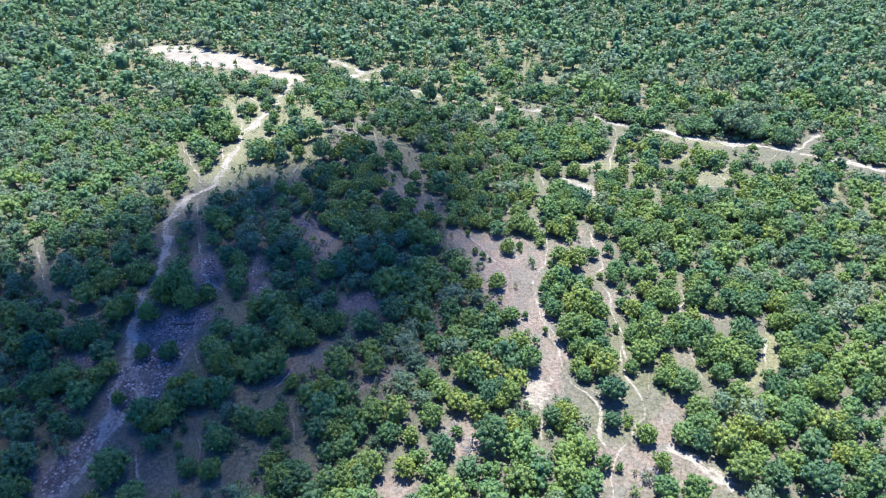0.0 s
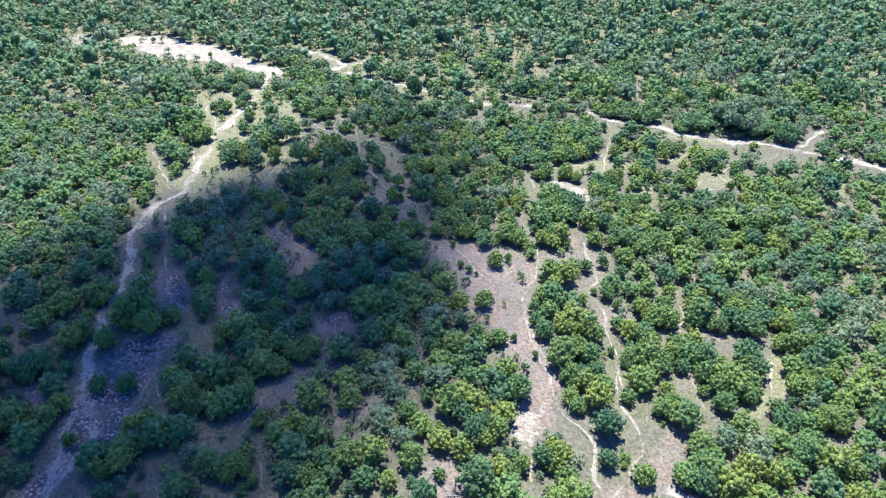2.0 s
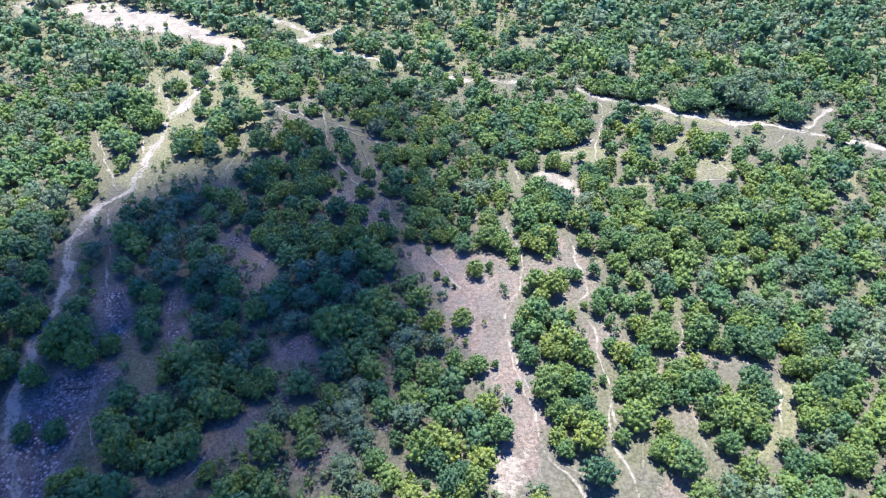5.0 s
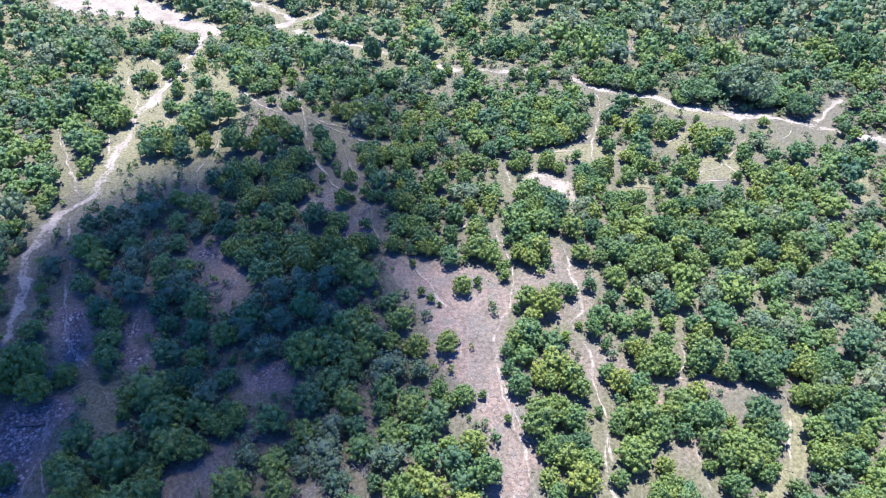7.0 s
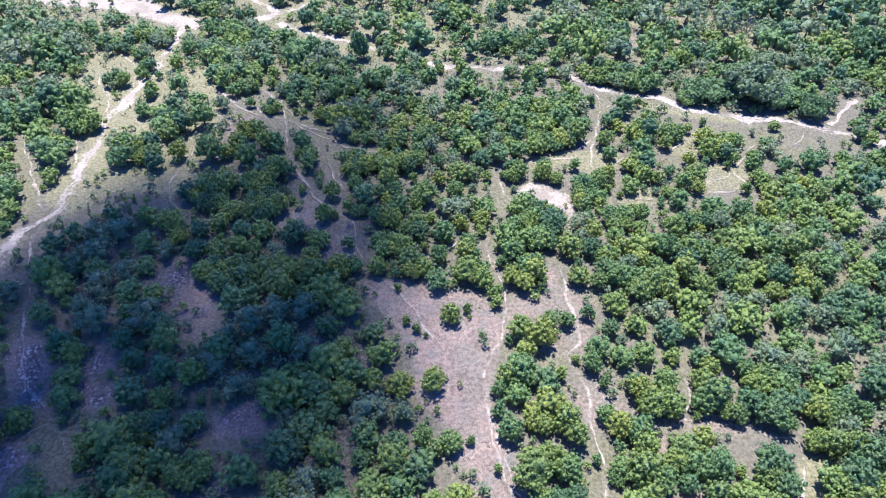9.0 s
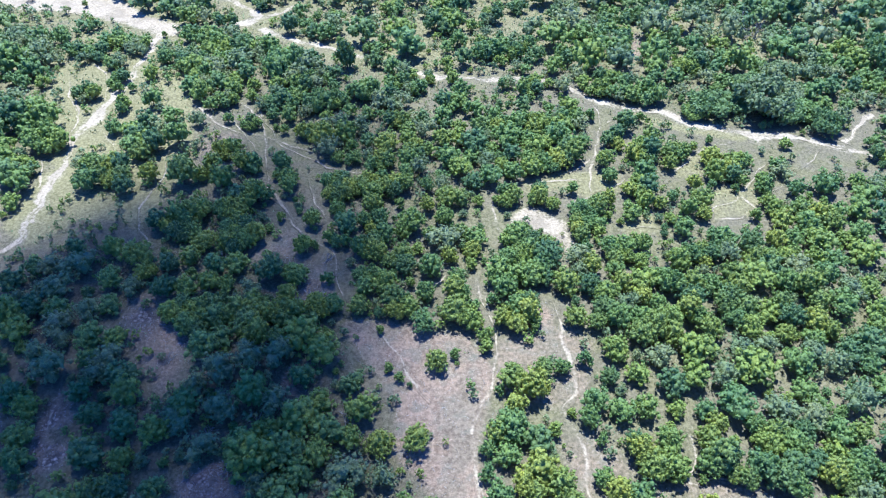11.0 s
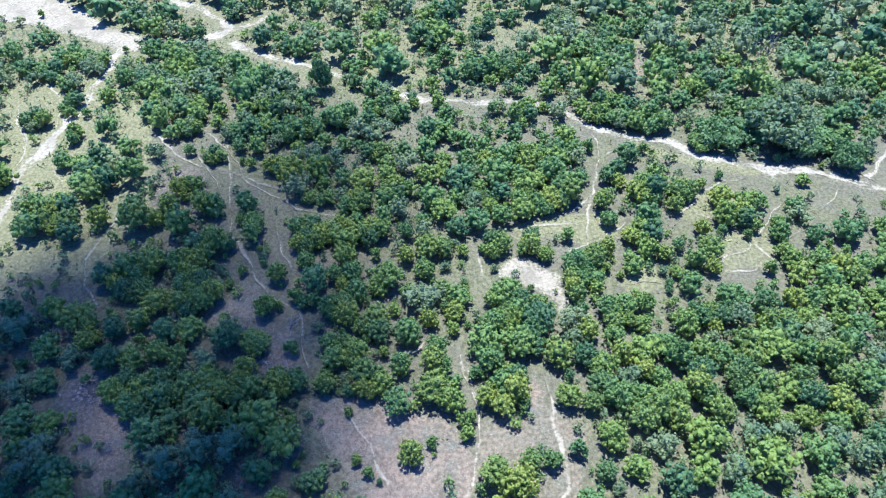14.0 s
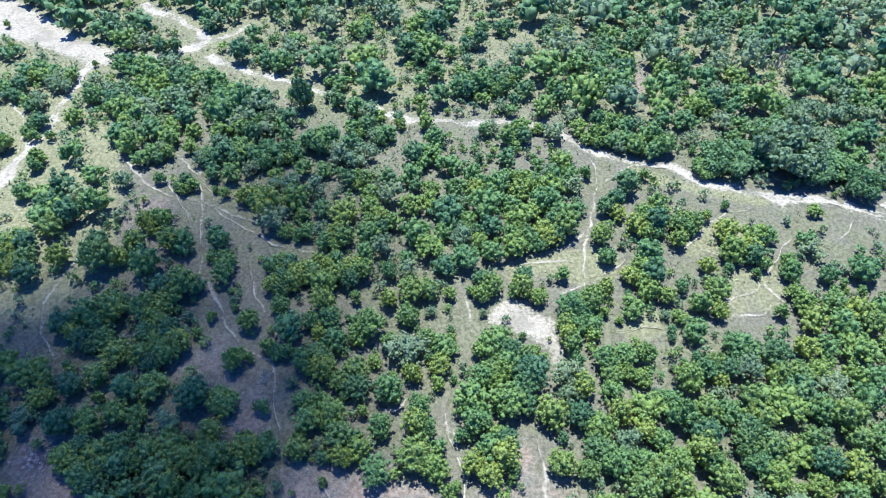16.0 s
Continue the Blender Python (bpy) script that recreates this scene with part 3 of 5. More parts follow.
# ---- ground ----
def make_ground():
    fine_x, fine_y = np.arange(-170.0, 181.0, 1.0), np.concatenate([np.arange(10.0, 221.0, 1.0), np.arange(223.0, 316.0, 3.0)])
    far = np.array([260.0, 340, 480, 700, 1100, 1800, 3000, 4800])
    xs = np.concatenate([-far[::-1], fine_x, far])
    ys = np.concatenate([-far[::-1], [-200.0, -120, -60, -25, -5], fine_y, far + 90])
    x, y = np.meshgrid(xs, ys, indexing="ij")
    z = rise(x, y) * np.clip(1.6 - np.hypot(x, y - 150) / 500, 0, 1)
    m = masks(x.ravel(), y.ravel())
    n = len(ys)
    i = (np.arange(len(xs) - 1)[:, None] * n + np.arange(n - 1)).ravel()
    data = quads("ground", np.stack([x, y, z], -1).reshape(-1, 3), np.stack([i, i + n, i + n + 1, i + 1], 1), [SOIL],
                 bare=m["bare"], sand=m["sand"], meadow=m["meadow"], rubble=m["rubble"])
    tagged(new("ground", data), "dry bushveld ground with patchy grass and bare pinkish soil", "ground", kind="structure")


def make_way(kind, width, line, lift, rng):
    """A worn strip that dips between low ragged verges."""
    d = np.gradient(line, axis=0)
    d /= np.linalg.norm(d, axis=1, keepdims=True) + 1e-9
    side = np.stack([-d[:, 1], d[:, 0]], 1)
    t = np.arange(len(line))
    wave = lambda pace: np.sin(t * pace + rng.uniform(0, 6))
    if kind == "footpath":
        across, worn = np.array([-1.9, -1.0, -0.45, 0.0, 0.45, 1.0, 1.9]) * width * 0.23, np.array([0, 0.20, 0.52, 0.72, 0.52, 0.20, 0])
        sunk = np.array([0, 0.02, -0.03, -0.05, -0.03, 0.02, 0])
    else:
        across, worn = np.array([-2.0, -1.15, -0.6, 0.0, 0.6, 1.15, 2.0]) * width * 0.34, np.array([0, 0.36, 0.84, 0.60, 0.84, 0.36, 0])
        sunk = np.array([0, 0.04, -0.08, -0.01, -0.08, 0.04, 0])
    sway = np.clip(1 + 0.30 * wave(0.43) + 0.24 * wave(0.17) + 0.16 * wave(1.1) + rng.normal(size=len(t)) * 0.12, 0.4, 1.8)
    aside = (0.16 * wave(0.55) + 0.12 * wave(1.3) + rng.normal(size=len(t)) * 0.06) * (1.0 if kind == "footpath" else 1.6)
    fade = np.clip(np.minimum(t + 0.5, len(t) - t - 0.5) / (3.0 if kind == "footpath" else 0.5), 0, 1)
    ragged = 1 + rng.normal(size=(len(line), len(across))) * 0.22
    line = line + side * (aside * fade)[:, None]
    xy = line[:, None, :] + side[:, None, :] * (across[None, :] * sway[:, None] * ragged)[..., None]
    x, y = xy[..., 0].ravel(), xy[..., 1].ravel()
    z = rise(x, y) + lift + 0.09 + np.tile(sunk, len(line)) - np.tile(np.array([0.12, 0.02, 0, 0, 0, 0.02, 0.12]), len(line))
    m = masks(x, y)
    wear = (worn[None, :] * fade[:, None] * (0.80 + 0.16 * wave(0.29) + 0.16 * wave(0.9))[:, None]).ravel()
    n = len(across)
    i = (np.arange(len(line) - 1)[:, None] * n + np.arange(n - 1)).ravel()
    data = quads(kind, np.stack([x, y, z], 1), np.stack([i, i + n, i + n + 1, i + 1], 1), [SOIL],
                 worn=wear * (0.26 if kind == "footpath" else 0.5), bare=np.maximum(m["bare"], 0.7 * wear), rubble=m["rubble"], sand=np.maximum(m["sand"], wear), meadow=m["meadow"])
    words = "narrow trodden sandy footpath through the bush" if kind == "footpath" else "pale sandy two-rut vehicle track through the bush"
    tagged(new(kind, data), words, "path" if kind == "footpath" else "track", kind="structure")


make_ground()
ways = np.random.default_rng(4)
for number, (kind, width, line) in enumerate(LINES):
    make_way(kind, width, line, 0.0006 * number, ways)


# ---- cloud overhead, whose shade lies over part of the bush ----
def make_cloud(height, *shade):
    rng = np.random.default_rng(12)
    p = np.asarray(shade, float)
    gx, gy = np.meshgrid(np.arange(p[:, 0].min() - 10, p[:, 0].max() + 10, 5.0), np.arange(p[:, 1].min() - 10, p[:, 1].max() + 10, 5.0))
    xy = np.stack([gx.ravel(), gy.ravel()], 1)
    xy += rng.uniform(-1.6, 1.6, xy.shape)
    thick = np.clip(1 - ((xy[:, 0] + 24) + 0.9 * (xy[:, 1] - 92)) / 105, 0.43, 1)     # thick in the middle, thin to the north-east
    cover = np.minimum(1.65 * thick, 1.38) * np.clip((inside_by(xy[:, 0], xy[:, 1], p) + 6) / 14, 0, 1)
    pieces = []
    for (x, y), c in zip(xy, cover):
        if c < 0.04:
            continue
        v, f = ball(2, rng, 0.1)
        r = 5.0 * math.sqrt(c / math.pi) * rng.uniform(0.92, 1.1)
        h = height + rng.normal() * 14
        pieces.append((v * (r, r, r * 0.8) + (x + SUN.x / SUN.z * h, y + SUN.y / SUN.z * h, h), f))
    data = quads("cloud", *joined(pieces), [CLOUD])
    tagged(new("cloud", data), "white puffy cumulus cloud high over the bush", "cloud", kind="structure")


make_cloud(1400.0, (-100, 92), (-74, 96), (-60, 108), (-52, 121), (-42, 130), (-29, 140), (-19, 157), (-8, 165), (3, 158), (11, 139), (11, 122), (9, 112), (9, 101), (9, 90), (6, 80), (0, 70), (-9, 60), (-15, 48), (-22, 20), (-140, 20), (-150, 100)
)


# ---- trees that stand out singly ----
PLANTED = []                                     # x, y, radius of every plant


def plant(*trees):
    PLANTED.extend(trees)


plant((12, 99.3, 1.6), (14.3, 100.6, 0.8), (18.2, 101.7, 1), (14.3, 107, 2), (16.6, 105.7, 1.6), (19.8, 109.3, 1.2), (20.9, 106.1, 1.7), (24, 106.4, 1.9), (22.5, 105, 1.6), (22.7, 107.5, 1.7), (24.8, 104.5, 0.7), (21.1, 96.7, 1.9), (23.5, 95.2, 2), (24.9, 98.1, 1.4), (19.4, 95.2, 0.7), (20, 89.9, 2.2), (20.9, 92.9, 1.6), (25.4, 89.9, 1), (27.3, 98.1, 1.2), (30.5, 99.3, 1.1), (27.6, 92, 0.8), (29.4, 91.1, 1.5), (17.3, 87.4, 1.1), (17, 84.7, 1.1), (11, 80.6, 1.4), (9.2, 88.7, 1.6), (22.7, 84.7, 2.3), (20.9, 83.3, 1.5), (24.8, 82.9, 2), (25.5, 81.2, 1.5))
plant((27.5, 78.2, 0.8), (20.1, 77.7, 1.7), (22.2, 78, 1.9), (23.8, 76.8, 1.7), (20.6, 73.2, 1.5), (24.3, 73.6, 1.4), (22.5, 71.8, 1.8), (25, 71.5, 1.4), (20.7, 71.8, 0.9), (16.3, 77.4, 0.7), (13.4, 81, 0.6), (33, 96.6, 1.2), (34.6, 100.5, 1.7), (29.6, 83.7, 1.3), (30.8, 82, 1.7), (33.1, 81.4, 1.8), (33.4, 79.8, 1.7), (34.4, 86.6, 1.6), (35.3, 84.7, 1.8), (37.9, 87.7, 1.6), (37.7, 84.6, 1.8), (34.1, 88.1, 1.2), (30.5, 88.4, 0.8), (30.4, 77, 1.5), (29.5, 75.4, 0.7))
plant((42.7, 88, 1.9), (43.3, 85.4, 2.1), (41.8, 85, 1.9), (44, 84, 1.6), (43.9, 89.5, 1.4), (48.4, 89.4, 1.4), (50.1, 88.5, 1.7), (52.1, 87.2, 1.7), (53.8, 88.6, 1.4), (46.9, 84.3, 1.9), (48.9, 83.1, 1.9), (49.9, 81.9, 1.9), (49.1, 87.3, 1.7), (37.6, 79.1, 1.8), (40.3, 80.2, 1.5), (37.9, 77.1, 1.7), (35.7, 77.3, 1.5), (34.2, 75.3, 1.7), (32.5, 73.9, 1.7), (30.1, 71.9, 2.1), (40.4, 76.5, 1.8), (39.8, 73.5, 2), (42.4, 72.4, 2.2), (45.4, 72, 1.6), (44.2, 70.9, 1.2), (44.3, 72.9, 1.4))
plant((46.8, 76.7, 2.1), (36.9, 74.9, 1.2), (38.6, 70.4, 1), (40.8, 71, 1.5), (33.4, 70.4, 1.2), (53.1, 79.3, 1.6), (54.6, 83.1, 1.6), (57.1, 83.3, 1.6), (55.9, 82.2, 1.2), (56, 84.2, 1.4), (60.7, 83.2, 1.2), (60, 87.8, 1.5), (58.7, 84.6, 1.7), (57, 78.6, 1.7), (51.8, 72.7, 0.9), (54.6, 73, 1.8), (53.2, 71.7, 1.4), (51.8, 70.7, 1.8), (55.3, 70.5, 1.6), (58.1, 73.3, 1.4), (55.5, 74.9, 2.1), (58, 77.3, 2.2))
plant((42.8, 144, 1.8), (44.2, 143, 1.4), (44.3, 145.3, 1.6), (46.2, 140.4, 1.9), (49.1, 140.7, 1.9), (47.7, 139.3, 1.5), (47.9, 141.8, 1.7), (52.5, 140.4, 1.6), (54.9, 140.7, 1.6), (53.7, 139.5, 1.2), (53.8, 141.5, 1.4), (49.3, 139.2, 1.1), (51.9, 137.5, 1.7), (41, 138.2, 1.5), (43.6, 131.3, 1.9), (46.5, 131.6, 1.9), (45.1, 130.2, 1.5), (45.2, 132.7, 1.7), (59.3, 139.1, 2), (58.5, 135, 2.3), (62.6, 133.1, 1.3), (61, 131.6, 0.9), (61.2, 134.3, 1.9), (69.9, 135.4, 1.8), (65.5, 131.4, 1.7), (57.2, 132.4, 1), (57.2, 142.5, 1), (65.2, 126.2, 1.9), (83.8, 131.2, 1.6), (86.3, 131.4, 1.6))
plant((85.1, 130.3, 1.2), (85.2, 132.3, 1.4), (88.9, 132.6, 1.6), (87.7, 131.4, 1.2), (87.8, 133.4, 1.4), (35.9, 150.6, 1.7), (38.6, 150.9, 1.7), (37.3, 149.6, 1.4), (37.4, 151.9, 1.5), (32.1, 149.2, 1.5), (34.5, 149.4, 1.5), (33.3, 148.4, 1.2), (33.4, 150.3, 1.3), (29.3, 150.6, 1.5), (31.7, 150.8, 1.5), (30.5, 149.8, 1.2), (30.6, 151.7, 1.3), (27.3, 149.3, 2.3), (33.2, 140.1, 1.9), (36.1, 140.4, 1.9), (34.7, 139, 1.5), (34.9, 141.4, 1.7))
plant((31, 138.2, 1.6), (33.5, 138.4, 1.6), (32.3, 137.3, 1.2), (28.6, 137, 2.2), (34.2, 145.1, 2.3), (29, 129.9, 1.7), (34.9, 123.5, 1.6), (33.7, 122.3, 1.3), (33.8, 124.4, 1.4), (28.1, 122.6, 0.6), (22.6, 116.7, 1.6), (25.1, 117, 1.6), (23.9, 115.8, 1.2), (24, 117.8, 1.4), (28.3, 116.9, 2.2), (26.2, 119.6, 1.6), (22.1, 129.8, 0.9), (24.8, 130.1, 1.7), (23.5, 128.9, 1.4), (23.6, 131, 1.5), (52.9, 156.6, 2.1), (25.6, 140.6, 1.8), (89.5, 138.6, 1.9), (88.1, 137.2, 0.8), (88.2, 139.7, 1.7), (73.8, 142.9, 1.5))
plant((5.1, 88.5, 1.8), (5.9, 98.8, 0.7), (7.2, 97.3, 0.7), (8.5, 96.4, 0.4), (4.7, 78.4, 2.1), (7.9, 81.2, 1.4), (9.3, 79.8, 1.2), (0.9, 78.8, 1.4), (-6.6, 77.3, 0.9), (-28.7, 81.4, 1.7), (-26, 81.7, 1.7), (-27.3, 80.4, 1.4), (-27.2, 82.7, 1.5), (-25, 79.1, 2.3), (-19, 77.7, 1.7), (-16.3, 78, 1.7), (-17.6, 76.8, 1.4), (-17.5, 78.9, 1.5), (-23.6, 74.1, 1.7), (-20.9, 74.4, 1.7), (-22.2, 73.2, 1.4), (-22.1, 75.3, 1.5), (-25.5, 72.5, 1.5), (-24.3, 71.7, 1.2), (-27.7, 72.7, 2.2), (-34.6, 73.1, 1.8))
plant((-43.5, 149.9, 1.9), (-38.2, 143.9, 2.4), (-34.4, 144.3, 2.4), (-36.3, 142.5, 1.9), (-36.1, 145.7, 2.1), (-43.8, 155.8, 1.3), (-38.7, 157.7, 1.9), (-33.9, 153.3, 1.9), (-46.4, 166.4, 1.7), (-47.7, 165.2, 1.4), (-47.6, 167.3, 1.5), (-56.7, 173.7, 1.8), (-53.8, 174, 1.8), (-55.1, 175, 1.6), (-54.2, 181, 1.9), (-51.3, 181.3, 1.9), (-52.7, 179.9, 1.5), (-52.6, 182.3, 1.7), (-47.7, 177.2, 2.1), (-46, 176, 1.7), (-45.8, 178.7, 1.9), (-37.5, 181.9, 2), (-33.3, 181.3, 2.3), (-28.6, 181.8, 2.3), (-30.9, 179.6, 2.4), (-30.7, 183.5, 1.7), (-24.9, 175.4, 2), (-21.8, 175.7, 2), (-23.3, 174.3, 1.6), (-23.1, 176.8, 1.8))
plant((-33.1, 168.5, 2.5), (-29.2, 168.9, 2.5), (-31.1, 167.1, 2), (-30.9, 170.3, 2.2), (-16.5, 167.3, 3.2), (-11.4, 167.8, 3.2), (-13.9, 165.5, 2.6), (-13.6, 169.6, 2.9), (-26.4, 158.1, 1.6), (-24, 158.3, 1.4), (-25.2, 157.2, 1.2), (-25.1, 159.2, 1.4), (-21.1, 150.8, 0.8), (-18.7, 151, 1.5), (-19.9, 150, 1.2), (-19.8, 151.9, 1.3), (-23.6, 143, 1.6), (-21.1, 143.3, 1.6), (-22.3, 142.1, 1.3), (-22.2, 144.2, 1.4), (-25.5, 136.5, 1.5), (-28.9, 139.6, 1.5), (-33.7, 136.8, 1.9), (-41.9, 138.9, 1.9), (-38.9, 139.2, 1.9), (-40.4, 137.8, 1.6), (-40.2, 140.3, 1.7), (-45.9, 140, 1.5), (-43.5, 140.2, 1.5), (-44.7, 139.2, 1.2))
plant((-44.6, 141.1, 1.3), (-55.6, 136.5, 2.9), (-53.2, 134.9, 2.4), (-53, 138.6, 1.7), (-54.9, 145.3, 2.5), (-50.9, 145.7, 2.5), (-52.9, 143.9, 2), (-52.7, 147.1, 2.3), (-60.3, 151.6, 3), (-55.6, 152.1, 3), (-57.9, 149.9, 2.4), (-57.7, 153.8, 2.6), (-53, 160.6, 1.7), (-50.3, 160.9, 1.7), (-51.6, 159.7, 1.4), (-51.5, 161.8, 1.5), (-66.5, 147.5, 2.7), (-62.2, 147.9, 2.7), (-64.3, 146, 2.1), (-64.1, 149.4, 2.4))
plant((-39.6, 57.9, 1.6), (-37.1, 58.2, 1.6), (-38.3, 57, 1.3), (-38.2, 59.1, 1.4), (-40.4, 50.2, 2.2), (-36.6, 46.6, 2.1), (-28.3, 50.3, 1.6), (-31.3, 50.8, 1.6), (-19.7, 49.1, 1.7), (-17, 49.4, 1.7), (-18.3, 48.1, 1.4), (-18.2, 50.4, 1.5), (-21.5, 51.7, 1.3), (-21.2, 65.4, 1.2), (-26, 68.9, 1.7), (-23.3, 69.2, 1.7), (-24.6, 68, 1.4), (-24.5, 70.1, 1.5), (-24.4, 57.6, 1.5), (-22, 57.8, 1.5), (-23.2, 56.8, 1.2), (-23.1, 58.7, 1.3), (-21.7, 60, 1.4), (-32.4, 68, 1.8), (-51.6, 88.7, 1.8), (-48.7, 89, 0.9), (-37, 63.4, 1.6), (-34.5, 63.7, 1.6), (-35.7, 62.5, 1.3), (-35.6, 64.6, 1.4))
plant((-33.2, 61.8, 2), (-28.5, 54.8, 1.9), (-26, 58.6, 1.9), (-27.8, 79.4, 1.3))
plant((9.7, 58.2, 1.5), (12.1, 58.4, 1.5), (10.9, 57.4, 1.2), (11, 59.3, 1.3), (6.6, 55.6, 2.3), (15, 59.5, 1.5), (17.4, 59.7, 1.5), (16.2, 58.7, 1.2), (16.3, 60.6, 1.3), (17.4, 57, 1.6), (23, 59.2, 1.4), (20.6, 52.4, 1.3), (22.6, 52.2, 0.7), (27, 56.9, 1.7), (32.2, 56.7, 1.9), (35.3, 57, 1.9), (33.8, 55.6, 1.6), (34, 58.1, 1.7), (34.5, 65.1, 2.1), (34.9, 61.1, 1.7), (36.7, 54.3, 2.2), (37.6, 51.4, 2.2), (40.9, 50, 1.9), (45.9, 49.8, 2.3), (42.7, 56.6, 1.7), (40.1, 57.9, 1.7), (2.2, 57.3, 0.8), (27.4, 48.9, 1.6), (30.8, 48.1, 2.1), (27.9, 52.4, 1.3))
plant((9.6, 49.5, 2), (15.8, 49.9, 2.3))
plant((15.1, 112.7, 1.6), (15.9, 110.4, 1.3), (17.1, 108.1, 1.3), (10.7, 110.6, 1.4), (8.7, 112.7, 0.9), (5.1, 111.9, 1.8), (1.8, 114.2, 1.4), (7.4, 117.8, 1.9), (1.1, 119.3, 1.5), (3.5, 119.5, 1.5), (2.3, 118.5, 1.2), (2.4, 120.4, 1.3), (5.6, 116.6, 1.4), (-6.2, 125.4, 1.5), (-17.1, 107.2, 1.9), (-18.9, 108.7, 1.5))
plant((29.2, 131.9, 1.4), (27.7, 129.4, 1), (30.8, 128.4, 1.4), (34.5, 132.1, 1.1), (34.7, 126.6, 1.7), (37.4, 126.9, 1.7), (36.1, 125.6, 1.4), (36.2, 127.9, 1.5), (37.9, 128.1, 1.6), (41.3, 134.7, 1.5), (40, 129.5, 1.3), (46.7, 134.7, 2.2), (45.6, 128.5, 1.6), (47.6, 127.9, 1.3), (50.1, 129.3, 1.1), (54.4, 132.6, 1.4), (54.3, 128.6, 1.9), (53.7, 125.3, 1.4), (51.7, 126.4, 1.6), (65.9, 133.1, 1.8), (70.6, 130.9, 1.8), (75.6, 131.1, 2.2), (64.9, 127.8, 1.7), (69, 125.6, 2), (61.9, 125, 1.2), (65.3, 123.3, 2), (71.4, 124.3, 2.1), (72.3, 122.6, 1.8), (24.5, 120.9, 2.2), (25.7, 118.3, 1.9))
plant((22.6, 120.3, 1.4), (28, 119, 1.5), (29.3, 120.1, 1), (27.2, 115.2, 1.9), (25.2, 113.1, 2.1), (29.8, 111.5, 2.1), (34.2, 118.5, 1.1), (34.1, 120.8, 1.5), (36.9, 122.3, 1.1), (34.3, 115, 1.7), (37.5, 118.6, 1.7), (39.9, 119.1, 1.7), (42.8, 119.1, 1.5), (38, 116.6, 1.5), (41.7, 116.1, 1.2), (40, 116.7, 1.2), (24.6, 108.5, 1.5), (23.5, 109.4, 1.3), (21.5, 110.9, 2), (25.1, 105.4, 0.9), (33.3, 111.1, 1.6), (35.2, 109.6, 1.8), (37.8, 111.5, 1.6), (34.4, 107.4, 1.6), (36.1, 105.5, 1.8), (39.1, 105.5, 1.6), (33.1, 105, 1.3), (30.3, 105.8, 1.6), (40.2, 109.1, 1.4), (41.9, 108.2, 1.4))
plant((44.8, 111.1, 1.9), (47.6, 111.5, 1.9), (49.5, 116.7, 1.6), (52, 117, 1.6), (50.8, 115.8, 1.2), (50.9, 117.8, 1.4), (54.3, 119.5, 2.1), (47, 115.6, 1.7), (44, 112.8, 1.5), (46.7, 108.7, 1.9), (50.2, 111, 1.7), (52.1, 109.1, 1.7), (45.6, 106.5, 1.9), (42.7, 105.3, 1.8), (40.2, 103.7, 1.8), (42.5, 102.8, 1.8), (38.3, 102.9, 2), (46.6, 105.3, 1.6), (50.8, 107.4, 1.5), (53.4, 106.7, 2), (53.8, 110.3, 2), (53.9, 112.9, 1.8), (58.2, 115.8, 1.8), (58.3, 118.4, 1.9), (62.6, 119.5, 1.6), (60.6, 115.8, 1.6), (60.9, 111.1, 1.8), (63, 110, 2.1), (58.7, 107.6, 1.5), (63.6, 107.3, 1.8))
plant((58.7, 104.8, 1.8), (61.7, 104.2, 2), (53.2, 103.7, 1.7), (51.7, 105.2, 1.5), (47.6, 103.4, 1.9), (63.3, 102.6, 1.5), (57.4, 102.4, 1.5), (66.7, 111.9, 1.9), (66.4, 115.1, 1.6), (63.2, 116.3, 1.6), (18.3, 103.2, 1.1))
plant((46.6, 148.6, 2.1), (50.2, 151.4, 0.9), (50.1, 143.6, 2.1), (52.1, 138.7, 1.5), (41.2, 139.7, 1.4), (58.7, 137.7, 1.5), (60.9, 144.7, 0.9), (62.6, 138.2, 1.5), (65, 138.4, 1.5), (63.8, 137.4, 1.2), (63.9, 139.3, 1.3), (61.6, 135.9, 1.8), (70, 137.1, 1.9), (38.8, 149.1, 1.8), (37.4, 153.3, 2), (34, 154.2, 1.2), (35.8, 152.1, 1.5), (41.2, 151.9, 1.1), (23.8, 152.1, 1.8), (23.9, 148.6, 1.6), (25.2, 147.7, 1.3), (25.3, 149.8, 1.4), (21.2, 148.5, 2), (30.4, 147.7, 1.8), (31.7, 143.6, 1.7), (36.1, 143.2, 2), (28.4, 139.1, 1.6), (30.6, 139.3, 1.4), (22.2, 140.9, 0.7), (23.9, 138, 1.4))
plant((30, 160.4, 1.8), (26.3, 162.3, 1.4), (32.5, 160.5, 1.6), (42.1, 162.8, 2), (43, 160, 1.6), (45.5, 160.3, 1.6), (44.3, 159.1, 1.3), (44.4, 161.2, 1.4), (46.6, 158.9, 1.6), (49.1, 159.2, 1.6), (47.9, 158, 1.3), (48, 160.1, 1.4), (45.3, 164.3, 1.5), (47.7, 164.5, 1.5), (46.5, 163.5, 1.2), (46.6, 165.4, 1.3), (50.3, 157.7, 2), (55.2, 157.5, 2), (53.5, 160.5, 2), (49, 163.2, 1.5), (51.4, 163.4, 1.5), (50.2, 162.4, 1.2), (50.3, 164.3, 1.3), (31.4, 194, 1.5), (33.8, 194.2, 1.5), (32.6, 193.2, 1.2), (32.7, 195.1, 1.3), (42.7, 194.7, 1.8), (24.8, 189.4, 1.7), (27.5, 189.7, 1.7))
